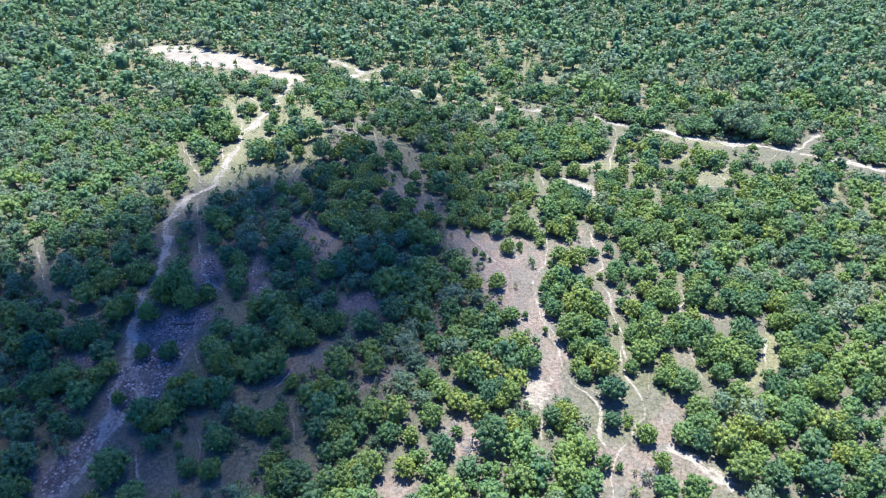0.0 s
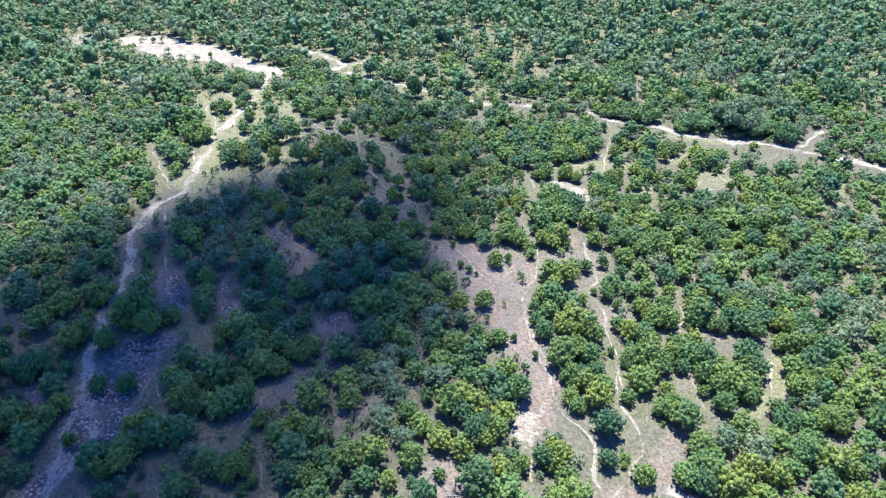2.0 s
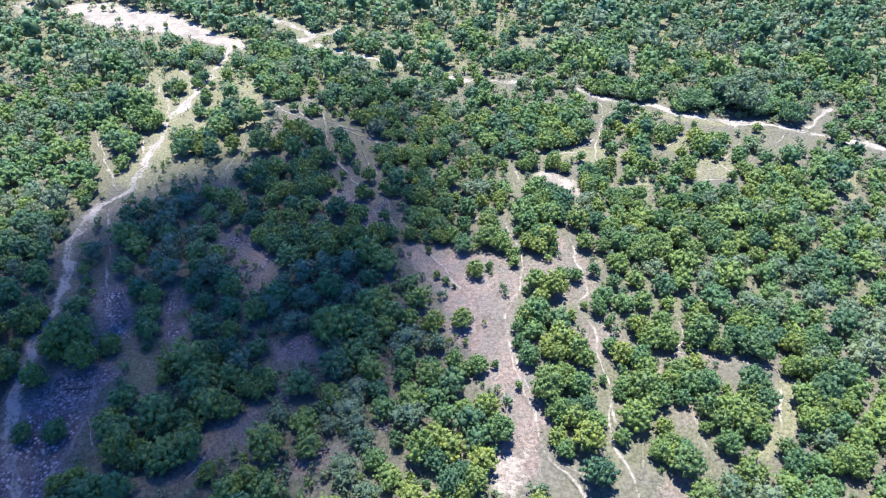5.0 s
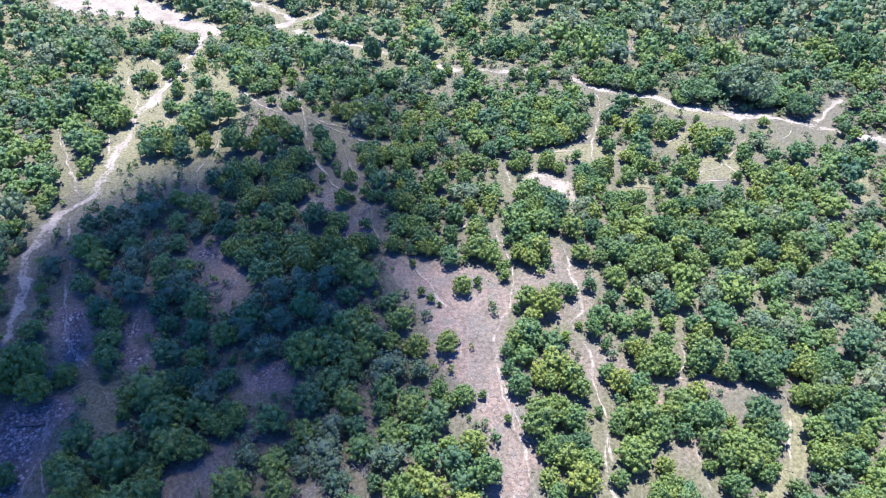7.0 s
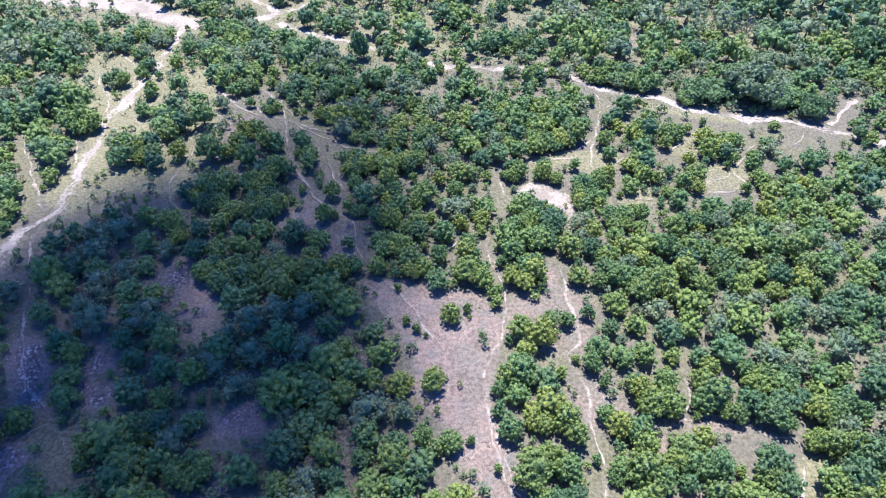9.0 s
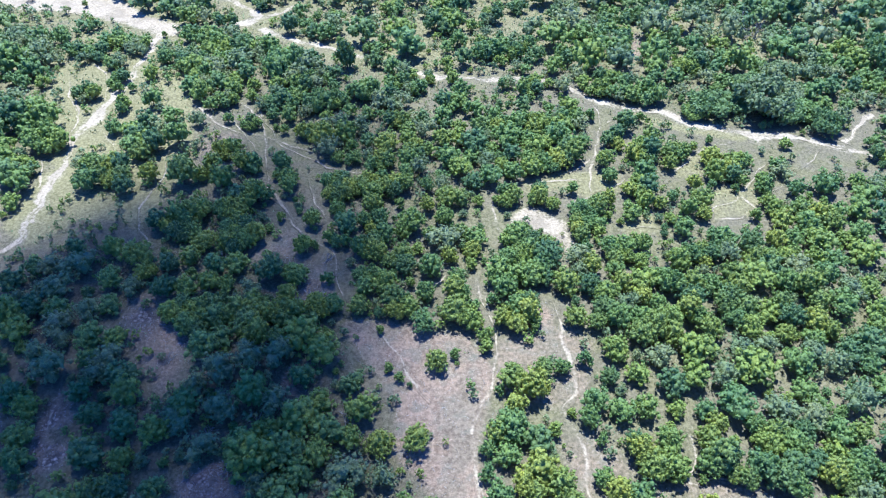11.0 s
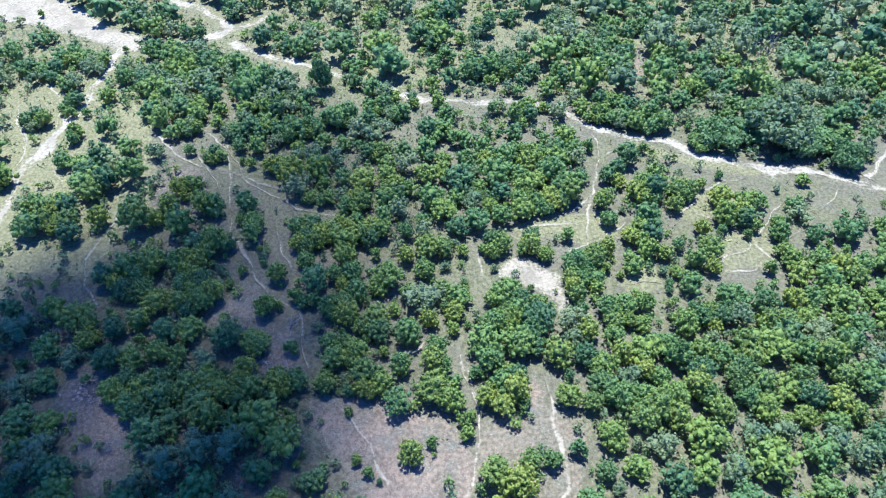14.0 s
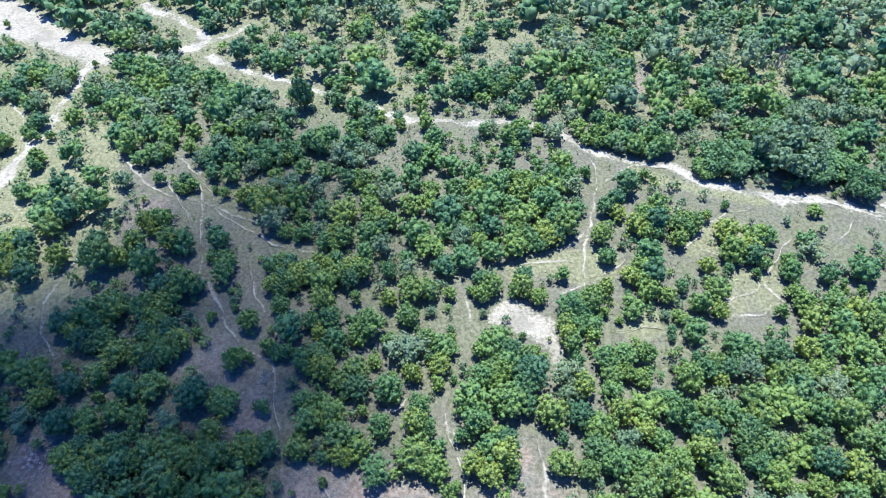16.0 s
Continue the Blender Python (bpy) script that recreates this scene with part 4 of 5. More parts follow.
plant((26.2, 188.5, 1.4), (26.3, 190.6, 1.5), (22.8, 174.4, 2.2), (26.2, 174.8, 2.2), (24.5, 173.2, 1.8), (24.7, 176, 1.9), (27.9, 174.1, 1.7), (30.6, 174.4, 1.7), (29.3, 173.1, 1.4), (29.4, 175.4, 1.5), (31.1, 177.9, 1.6), (33.6, 178.2, 1.6), (32.4, 177, 1.2), (32.5, 179, 1.4), (43, 174.1, 1.6), (45.5, 174.3, 1.6), (44.3, 173.2, 1.2), (44.4, 175.2, 1.4), (48.2, 182.5, 2.1), (51.5, 182.8, 2.1), (49.9, 181.3, 1.7), (50.1, 184, 1.9), (50.5, 178.1, 1.9), (53.4, 178.4, 1.9), (52, 177, 1.5), (52.1, 179.4, 1.7), (48.1, 179.2, 2.2), (56.8, 189.9, 1.8), (59.7, 190.2, 1.8), (58.3, 188.9, 1.4))
plant((58.4, 191.2, 1.6), (58.4, 194.8, 2.1), (61.7, 195.1, 2.1), (60.1, 193.6, 1.7), (60.3, 196.3, 1.9), (72, 193.6, 2.4), (75.8, 194, 2.4), (73.9, 192.2, 1.9), (74.1, 195.4, 2.1), (80.7, 197, 1.7), (83.3, 197.3, 1.7), (82, 196.1, 1.4), (82.1, 198.2, 1.5), (79, 189.9, 2.2), (82.5, 190.2, 2.2), (80.8, 188.7, 1.8), (81, 191.5, 1.9), (89.7, 190, 2.8), (94.1, 190.4, 2.8), (91.9, 188.4, 2.2), (92.1, 192, 2.5), (62.8, 168.1, 2), (66, 168.4, 2), (64.4, 166.9, 1.6), (64.6, 169.6, 1.8), (68.5, 171.6, 2.3), (92.7, 182.8, 1.6), (95.2, 183.1, 1.6), (94, 181.9, 1.3), (94.1, 184, 1.4))
plant((86.9, 183, 1.6), (89.4, 183.3, 1.6), (88.2, 182.1, 1.3), (88.3, 184.2, 1.4))
plant((-45.5, 194.4, 2.2), (-42.1, 194.8, 2.2), (-43.8, 193.2, 1.8), (-43.6, 196, 1.9), (-37.4, 195.8, 2.7), (-39.5, 193.9, 2.1), (-39.3, 197.3, 2.4), (-33.2, 183.3, 1.6), (-32.2, 188.3, 1.6), (-29.8, 188.6, 1.6), (-30.9, 189.4, 1.4), (-36.8, 183.3, 2), (-47.6, 179.2, 1.7), (-46.1, 180.5, 1.5), (-51, 171.9, 1.5), (-48.6, 172.1, 1.5), (-49.8, 171.1, 1.2), (-49.7, 173, 1.3), (-56.2, 176.4, 1.6), (-53.8, 176.7, 1.6), (-54.9, 177.5, 1.4), (-61.8, 187.9, 1.7), (-58.8, 188.2, 1.7), (-60.3, 186.8, 1.6), (-60.1, 189.3, 1.3), (-41.4, 167.3, 1.7), (-41.3, 177.4, 2), (-40.2, 172.8, 1.9), (-34.3, 174.6, 1.9), (-31.4, 174.9, 1.9))
plant((-32.8, 173.5, 1.5), (-32.6, 175.9, 1.7), (-37.6, 174.6, 1.7), (-36.2, 173.7, 1.4), (-36.1, 175.8, 1.5), (-29, 171.7, 2.2), (-25.6, 179.5, 1.9), (-19.7, 176.1, 2.5), (-21.4, 177.5, 2.2), (-26.3, 177.2, 2.3), (-11.2, 171, 2.2), (-12.7, 172.3, 1.9), (-18.1, 172.6, 2.2), (-16.3, 173.7, 2.2), (-39, 148.4, 2.2), (-35.5, 148.8, 2.2), (-37.2, 147.1, 1.8), (-37, 150, 2), (-31.3, 146.4, 2.2), (-29.1, 151.6, 1.5), (-27.7, 156.5, 1.8), (-24, 152.4, 1), (-27.6, 163.4, 2.1), (-30.4, 160.1, 2.1), (-32.7, 165.9, 1.8), (-24.8, 161.9, 2.1), (-21.3, 163.6, 1.4), (-20.8, 159.7, 1.3), (-43.9, 157.4, 1.4), (-44, 163.1, 0.9))
plant((-18.8, 156.8, 1.6), (-16.3, 157.1, 1.6), (-17.5, 155.9, 1.3), (-17.4, 158, 1.4), (-14.9, 157.9, 2), (-11.8, 158.2, 2), (-13.3, 156.8, 1.6), (-13.1, 159.3, 1.8), (-10, 156.9, 2), (-6.9, 157.2, 2), (-8.4, 155.8, 1.6), (-8.2, 158.3, 1.8), (-3.8, 157.8, 1.6), (-5, 156.6, 1.2), (-4.9, 158.6, 1.4), (-2, 160.1, 2.2), (1.4, 160.4, 2.2), (-0.3, 158.9, 1.8), (-0.1, 161.7, 1.9), (2.9, 156.8, 2.3), (6.6, 157.2, 2.3), (4.8, 155.5, 1.9), (5, 158.5, 2), (4.9, 164, 1.6), (7.4, 164.3, 1.6), (6.2, 163.1, 1.3), (6.3, 165.2, 1.4), (-12.8, 163.5, 2), (-9.6, 163.8, 2), (-11.2, 162.3, 1.6))
plant((-11, 165, 1.8), (-8.7, 166.2, 1.7), (-6, 166.5, 1.7), (-7.3, 165.3, 1.4), (-7.2, 167.4, 1.5), (8.1, 161.9, 1.6), (10.6, 162.2, 1.6), (9.4, 161, 1.3), (9.5, 163.1, 1.4), (12.6, 165.2, 1.2), (14.8, 156.4, 1.9), (17.8, 156.7, 1.9), (16.3, 155.3, 1.6), (16.5, 157.8, 1.7), (18.2, 160.5, 1.9), (-6.4, 145.6, 2.3), (-10.2, 148.1, 1.5), (-7.8, 148.3, 1.5), (-9, 147.3, 1.2), (-8.9, 149.2, 1.3), (-2.7, 147.1, 2.3), (4.3, 143.8, 2.3), (5, 151.1, 1.5), (7.4, 151.3, 1.5), (6.2, 150.3, 1.2), (6.3, 152.2, 1.3), (14.4, 145.4, 2), (17.3, 149.1, 1.5), (8.6, 141.7, 1.7), (11.3, 142, 1.7))
plant((10, 140.7, 1.4), (10.1, 143, 1.5), (-0.5, 140.9, 1.4), (14.9, 139.1, 2.2), (2.2, 138.9, 1.7), (4.9, 139.2, 1.7), (3.6, 138, 1.4), (3.7, 140.1, 1.5), (8.4, 139.5, 1.9), (-17.2, 138.6, 2), (-23.7, 139, 1.8), (-16.9, 185.5, 2.3), (-9.4, 190.6, 1.5), (-7, 190.8, 1.5), (-8.2, 189.8, 1.2), (-8.1, 191.7, 1.3), (3.5, 193.9, 1.7), (6.2, 194.2, 1.7), (4.9, 192.9, 1.4), (5, 195.2, 1.5), (13.9, 186, 2.8), (18.3, 186.4, 2.8), (16.1, 184.4, 2.2), (16.3, 188, 2.5), (15.7, 194.5, 2.5), (19.6, 194.9, 2.5), (17.7, 193.1, 2), (17.9, 196.3, 2.2), (19.2, 171.8, 2.1), (-26.2, 197.1, 1.9))
plant((-23.3, 197.4, 1.9), (-24.7, 196, 1.5), (-24.6, 198.4, 1.7), (-15.9, 192.7, 1.8))
plant((-22.9, 107.9, 1.7), (-20.2, 108.2, 1.7), (-21.5, 107, 1.4), (-21.4, 109.1, 1.5), (-20.2, 106, 1.8), (-18.8, 105, 1.4), (-18.7, 107.3, 1.6), (-17.8, 109.2, 1.5), (-14.2, 108.4, 1.9), (-12.6, 105.7, 2.1), (-11.1, 104.5, 2.1), (-15.7, 107.4, 1.4), (-13.6, 131.4, 1.4), (-10.8, 135.3, 1.7), (-6.4, 121.2, 0.8), (-3.2, 121.5, 1.2), (-5.4, 120.2, 0.9), (-4.5, 134.5, 1.5), (-2.1, 134.7, 1.5), (-3.3, 133.7, 1.2), (-3.2, 135.6, 1.3), (-1.3, 133.1, 1.5), (1.1, 133.3, 1.5), (-0.1, 132.3, 1.2), (0, 134.2, 1.3), (1.7, 135.1, 1.5), (4.1, 135.3, 1.5), (2.9, 134.3, 1.2), (3, 136.2, 0.8), (4.8, 132.6, 1.7))
plant((7.5, 132.9, 1.7), (6.2, 131.6, 1.4), (6.3, 133.9, 1.5), (11.2, 133, 1.3), (14.3, 129.7, 2), (2.9, 127.7, 1.8), (4, 125.4, 1.5), (1.6, 125.1, 1.3), (9, 124.2, 2.2), (7.5, 123, 1.5), (11.3, 128.4, 1.3), (13.8, 125.7, 1.5), (16.8, 129.3, 1.5), (3.7, 118.1, 1.7), (7.9, 115.4, 1.6), (11.4, 121.9, 1.2), (14.2, 117.2, 1.6), (17.5, 118.3, 1.4), (11.5, 115.1, 1.8), (16.2, 122.2, 1.4), (-24.9, 112, 1.8), (-28.3, 115.5, 1.6), (-16.7, 112.8, 1.5), (-8.1, 115, 1.4), (-8, 110.6, 1.6), (-1.7, 109.8, 0.9), (6.6, 107.1, 1.3), (4.5, 107.3, 0.9), (4.7, 104.7, 0.6), (7.8, 109.4, 1.1))
plant((-30, 118.3, 2.2), (-22.5, 117.9, 1.6), (-21.5, 120.9, 1.8), (-18, 120.7, 1.7), (-15.3, 121, 1.7), (-16.6, 119.7, 1.4), (-16.5, 122, 1.5), (-26.8, 126.9, 2), (-23.5, 127.2, 2), (-25.1, 125.7, 1.6), (-24.9, 128.4, 1.8), (-29.1, 125.5, 1.7), (-27.7, 124.5, 1.4), (-23.3, 128.8, 1.6), (-24.4, 129.7, 1.4), (-20.2, 127.7, 1.7), (-17.6, 128, 1.7), (-18.9, 126.8, 1.4), (-18.8, 128.9, 1.5), (-18.4, 124.3, 1.5), (-16, 124.5, 1.5), (-17.2, 123.5, 1.2), (-17.1, 125.4, 1.3), (-26, 123.4, 1.5), (-23.6, 123.6, 1.5), (-24.8, 122.6, 1.2), (-24.7, 124.5, 1.3), (-36.9, 133.9, 1.8), (-21.4, 135.1, 2.3))
plant((45.7, 70, 1), (41.2, 64, 1.8), (40.5, 67.9, 1.5), (40.7, 83.5, 0.7), (45.3, 83.1, 1.5), (32.4, 76.3, 2.2), (28.8, 76, 0.9), (27.8, 69, 1.4), (47.2, 74.3, 1.8), (45.9, 75.3, 1.6), (43.2, 70.2, 1.6), (44.5, 69.3, 1.2), (32.1, 67, 1.5), (34.5, 67.2, 1.5), (33.3, 66.2, 1.2), (33.4, 68.1, 1.3), (20, 69.6, 1.4), (22.2, 73.5, 1.3), (23.7, 68.7, 2.1), (20.8, 67.7, 1.5), (23.8, 64, 2.3), (19.7, 76.1, 2.2), (22, 82.3, 1.3), (18.5, 89.2, 1.5), (18.1, 81.9, 1.9), (13.1, 70.1, 2), (10.6, 66.5, 1.7), (3.3, 67.9, 2.1), (6.6, 68.2, 2.1), (5, 66.7, 1.7))
plant((5.2, 69.4, 1.9), (6.8, 63.3, 1.7), (9.4, 63.6, 1.7), (8.1, 62.4, 1.4), (8.2, 64.5, 1.5), (2.2, 62, 1.6), (4.8, 60.7, 1.6), (11.8, 73.7, 1.8), (50.1, 57.7, 2.1), (47.4, 59.6, 2.1), (47.3, 67, 1.2), (47, 64.7, 1.9), (52.6, 65, 1.6), (55.1, 65.3, 1.6), (53.9, 64.1, 1.3), (54, 66.2, 1.4), (52, 58.1, 1.6), (54.5, 58.4, 1.6), (53.3, 57.2, 1.2), (53.4, 59.2, 1.4), (44.4, 52.4, 1.7), (51, 53.8, 1.5), (53.4, 54, 1.5), (52.2, 53, 1.2), (52.3, 54.9, 1.3), (52.7, 50.1, 2.1), (49.7, 48.2, 1.4), (59.2, 65, 1.6), (61.7, 65.3, 1.6), (60.5, 64.1, 1.3))
plant((60.6, 66.2, 1.4), (54.7, 79, 1.7))
plant((-13.9, 56.5, 1.6), (-15.9, 56.7, 2.1), (-12.2, 49.4, 1.6), (-9.7, 49.6, 1.6), (-10.9, 48.5, 1.2), (-10.8, 50.5, 1.4), (-13.3, 48.7, 1.8), (-8.8, 51.4, 2), (-6.8, 56.6, 1.6), (-6, 59.4, 2.1), (-9.1, 59.4, 2.1), (-12.2, 59.1, 1.6), (-15, 68.6, 2.3), (-10, 68.4, 1.7), (-8, 80.2, 2.2), (-2, 66.5, 1.4), (-3.8, 56.2, 1.3), (-1.3, 59.3, 1.6), (-16.2, 64.6, 1.7), (-4.5, 51.3, 1.5), (-0.6, 50.8, 1.5), (0.3, 54.3, 1.6), (-29.9, 71.5, 1.5), (-28.7, 70.7, 1.2), (-31.1, 67.5, 1.5), (-28.7, 67.7, 1.5), (-29.9, 66.7, 1.2), (-29.8, 68.6, 1.3), (-33.2, 70.9, 2.1), (-25.3, 83.3, 1.6))
plant((-22.8, 83.6, 1.6), (-24, 82.4, 1.3), (-23.9, 84.5, 1.4), (-25.3, 77, 2.2), (-30.2, 79.3, 1.3), (-30.1, 81.4, 1.4), (-51.5, 50.6, 2.3), (-52.7, 64.9, 2.2), (-50.3, 46.5, 2), (-57.1, 63.6, 1.8), (-54.2, 63.9, 1.8), (-55.6, 62.6, 1.4), (-55.5, 64.9, 1.6), (-63.2, 71.1, 1.9), (-60.2, 71.4, 1.9), (-61.7, 70, 1.6), (-61.5, 72.5, 1.7), (-56.4, 73.8, 1.9), (-53.5, 74.1, 1.9), (-54.9, 72.8, 1.5), (-54.8, 75.1, 1.7), (-64.1, 77.4, 1.7), (-61.4, 77.7, 1.7), (-62.7, 76.4, 1.4), (-62.6, 78.7, 1.5), (-68.7, 77.8, 2), (-65.4, 78.1, 2), (-67, 76.6, 1.6), (-66.8, 79.3, 1.8), (-59.8, 81.1, 1.1))
plant((-53.1, 89.3, 2), (-51.3, 90.8, 1.8), (-50.6, 81.4, 2.1), (-51.7, 79.4, 2.1), (-59.5, 90.4, 2.3), (-45.3, 70.8, 1))
plant((-64.8, 198.3, 0.9), (-85.8, 210.7, 1), (-91.2, 195.7, 1.7), (-88.6, 196, 1.7), (-89.9, 194.8, 1.4), (-89.8, 196.9, 1.5), (-94.4, 196.3, 2), (-48.1, 164.1, 1.3), (-46.7, 163.2, 1.4), (-38.9, 146.7, 1.6), (-40.9, 136.4, 1.7), (-38.2, 136.7, 1.7), (-39.5, 135.4, 1.4), (-42.9, 135.2, 2.3), (-18.2, 130.7, 1.9), (-15.2, 131, 1.9), (-16.7, 129.6, 1.6), (-16.5, 132.1, 1.7), (-27.9, 135.7, 2.3), (-43.5, 184.2, 0.9), (-34.6, 183, 1.4), (-34.1, 179.8, 1.8), (-32.6, 178.8, 1.4), (-29, 177, 2.3), (-80.1, 182.3, 1.9), (-77.1, 182.6, 1.9), (-78.6, 181.2, 1.6), (-78.4, 183.7, 1.7), (-74.4, 178, 2.2), (-70.9, 178.4, 2.2))
plant((-72.6, 176.7, 1.8), (-72.4, 179.6, 2), (-71, 181.2, 2.2), (-67.5, 181.6, 2.2), (-69.2, 179.9, 1.8), (-69, 182.8, 2), (-50.5, 179.1, 1.8), (-49, 178.1, 1.4), (-48.9, 180.4, 1.6), (-60.7, 177.2, 1.5), (-58.3, 177.4, 1.5), (-59.5, 176.4, 1.2), (-59.4, 178.3, 1.3))
plant((-10.8, 133.3, 1.8), (-16.8, 134, 0.9), (-19, 138.9, 2.1), (-12.6, 139.4, 1.9), (-7, 119.7, 1.8), (-4, 131.3, 1.5), (-1.6, 131.5, 1.5), (-2.8, 130.5, 1.2), (-2.7, 132.4, 1.3), (-2.6, 127.9, 1.3), (-2.3, 120.9, 1.2), (6.3, 109.5, 1.8), (8.2, 108, 1.5), (-11.1, 126.5, 0.9), (-7.2, 114, 1.7), (-10.9, 114.9, 2), (-14.2, 122.2, 1.7), (-15.4, 123.1, 1.5), (-9.5, 107.3, 1.7), (-6.8, 107.6, 1.7), (-8.1, 106.3, 1.4), (-8, 108.6, 1.5), (-3.2, 108, 1.6), (-4.4, 106.8, 1.2), (-4.3, 108.8, 1.4), (-12.1, 109.1, 1.9), (-1.8, 108.3, 1.5), (-2.8, 113.5, 1), (1.8, 108.1, 1.6), (2.6, 131, 1.9))
plant((4.7, 122.2, 1.6), (2.6, 123.7, 1.2), (-1.5, 140.2, 1.1), (-0.8, 120.7, 1), (6.9, 128.9, 0.9), (14.7, 110.7, 1.7))
plant((-44.5, 70.8, 1.4), (-40.6, 71, 1.5), (-43.9, 85.7, 2.7), (-46.3, 84.4, 2.4), (-41.6, 82.2, 2.1), (-46.6, 78.8, 1.9), (-44.4, 61.8, 1.3), (-48.1, 67.6, 1.6), (-48.8, 65.2, 1.6), (-58, 83, 2.6), (-56.3, 86.5, 2.4), (-39.3, 85, 1.7), (-33.8, 75.1, 2), (-34.5, 72, 1.9), (-39.5, 58.6, 2.2), (-36.4, 60.3, 2.1), (-33.7, 62.5, 2.3), (-36.7, 58.2, 1.8), (-29.2, 73.1, 2.6), (-27.3, 81.4, 3), (-22.9, 74.2, 2.6), (-32, 69.6, 1.9), (-26.4, 67.3, 2.3), (-24.1, 68.4, 2.1))
UMBRELLAS = [(63.4, 153.9, 4.3), (68.4, 154.6, 4.8), (73.2, 153.7, 5.3), (76.9, 152.1, 4.8), (81.2, 152.2, 4), (82.9, 147.8, 4), (73.3, 159.2, 4.5), (80.5, 159.1, 4.2), (104.4, 169, 5.7), (60.3, 152.8, 3)]

CROWNS, TRUNKS = [], []
SMALL, STEMS = [], []
for k in range(4):
    shape, boughs = crown_shape(140 + k, 4, 8, 7, 0.115)
    SMALL.append(quads("crown", *shape, [LEAF]))
    STEMS.append(quads("trunk", *trunk_shape(150 + k, boughs), [BARK]))
for k in range(8):
    shape, boughs = crown_shape(40 + k, 5 + k % 3, 13, 9, 0.068, flat=0.92 + 0.05 * (k % 4))
    CROWNS.append(quads("crown", *shape, [SUNNY_LEAF if k < 4 else LEAF if k < 7 else DARK_LEAF]))
    TRUNKS.append(quads("trunk", *trunk_shape(70 + k, boughs), [BARK]))
FAR_CROWNS = []
for k in range(8):
    shape, boughs = crown_shape(240 + k, 5 + k % 2, 9, 6, 0.092, flat=0.92 + 0.05 * (k % 4))
    FAR_CROWNS.append(quads("crown", *shape, [SUNNY_LEAF if k < 4 else LEAF if k < 7 else DARK_LEAF]))


def tree(name, x, y, radius, tall, crown, trunk, turn, label, category, group):
    base = new(name)
    base.empty_display_size = 0.3
    base.matrix_world = pose(x, y, float(rise(x, y)), 0, 0, turn) @ Matrix.Diagonal((radius, radius, tall, 1))
    tagged(base, label, category, group)
    part("trunk", trunk, base)
    part("crown", crown, base)
    return base


def from_ways(x, y, least_width, backs=(0.0,)):
    """How far each point lies from the nearest way."""
    gap = np.full(len(x), 99.0)
    for kind, width, line in LINES:
        if width < least_width:
            continue
        low, high = line.min(0) - 8, line.max(0) + 8
        near = np.where((x > low[0]) & (x < high[0]) & (y > low[1]) & (y < high[1]))[0]
        for back in backs if len(near) else ():
            d = np.hypot(x[near, None] * (1 + back) - line[None, :, 0], y[near, None] * (1 + back) - line[None, :, 1]).min(1)
            gap[near] = np.minimum(gap[near], d - width * 0.4)
    return gap


pick = np.random.default_rng(21)
apart = []
for x, y, r in sorted(PLANTED, key=lambda p: -p[2]):
    if all((x - u) ** 2 + (y - v) ** 2 > (0.72 * max(r, q)) ** 2 for u, v, q in apart):
        apart.append((x, y, r))
PLANTED = apart
stand = np.array(PLANTED)
room = from_ways(stand[:, 0], stand[:, 1], 0.75, (0.0, 0.012))       # no crown hangs far over a way
open_sand = np.maximum.reduce([masks(stand[:, 0] * k, stand[:, 1] * k)["sand"] for k in (1.0, 1.012, 1.024)]) > 0.3
PLANTED = [(x, y, float(np.clip(g / 0.8, 0.84 * r, r)) * (0.82 if o else 1.0)) for (x, y, r), g, o in zip(PLANTED, room, open_sand)]
REST, made_of = [], {}
for x, y, r in sorted(PLANTED, key=lambda p: math.hypot(p[0] - 8, p[1] - 40)):
    k = int(pick.integers(0, 8))
    name = "bush" if r < 1.2 else "dark_bush_tree" if k > 6 else "green_bush_tree" if k > 3 else "bush_tree"
    made_of[name] = made_of.get(name, 0) + 1
    if made_of[name] > 300:
        REST.append((x, y, r))
        continue
    tall = r * 1.10 * pick.uniform(0.85, 1.12) + 0.2
    words = {"bush": "small rounded green bush with dense leaves", "dark_bush_tree": "dark green rounded bush tree with dense crown",
             "green_bush_tree": "mid-green rounded bush tree with clumped crown",
             "bush_tree": "bright green rounded bush tree with clumped crown"}[name]
    tree(name, x, y, r, tall, SMALL[k % 4] if r < 1.2 else CROWNS[k] if math.hypot(x - 12, y - 60) < 75 else FAR_CROWNS[k], STEMS[k % 4] if r < 1.2 else TRUNKS[k], pick.uniform(0, 360), words, "bush" if r < 1.2 else "tree", "trees and bushes round the clearings")

for k, (x, y, r) in enumerate(UMBRELLAS):
    shape, boughs = crown_shape(300 + k, 10, 18, 10, 0.060, flat=0.55 + 0.08 * (k % 3), spread=0.66, lobe=0.34)
    r *= (0.92, 0.78, 0.96, 0.84)[k % 4]
    tree("umbrella_tree", x, y, r, r * (1.15, 0.85, 1.3)[k % 3], quads("crown", *shape, [(FEATHER, FEATHER, GREY_LEAF, FEATHER, LEAF)[k % 5]]), quads("trunk", *trunk_shape(310 + k, boughs), [BARK]), 40.0 * k,
         "large spreading tree with feathery crown beside the sandy road", "tree", "spreading trees beside the road")


# bushes that crowd the sandy road on its near side
hedge = np.random.default_rng(58)
for x, y in smooth([(0.1, 174.9), (5.6, 171.6), (12.4, 168.2), (18.2, 167), (24.8, 165.8), (31.3, 165.6), (37.1, 164.4), (39.8, 162)], 1.9):
    r = hedge.uniform(0.9, 1.9)
    x, y = x + hedge.normal() * 0.7, y - 0.5 - 0.75 * r - hedge.uniform(0, 0.9)
    if hedge.uniform() < 0.84:
        REST.append((x, y, r))
        PLANTED.append((x, y, r))


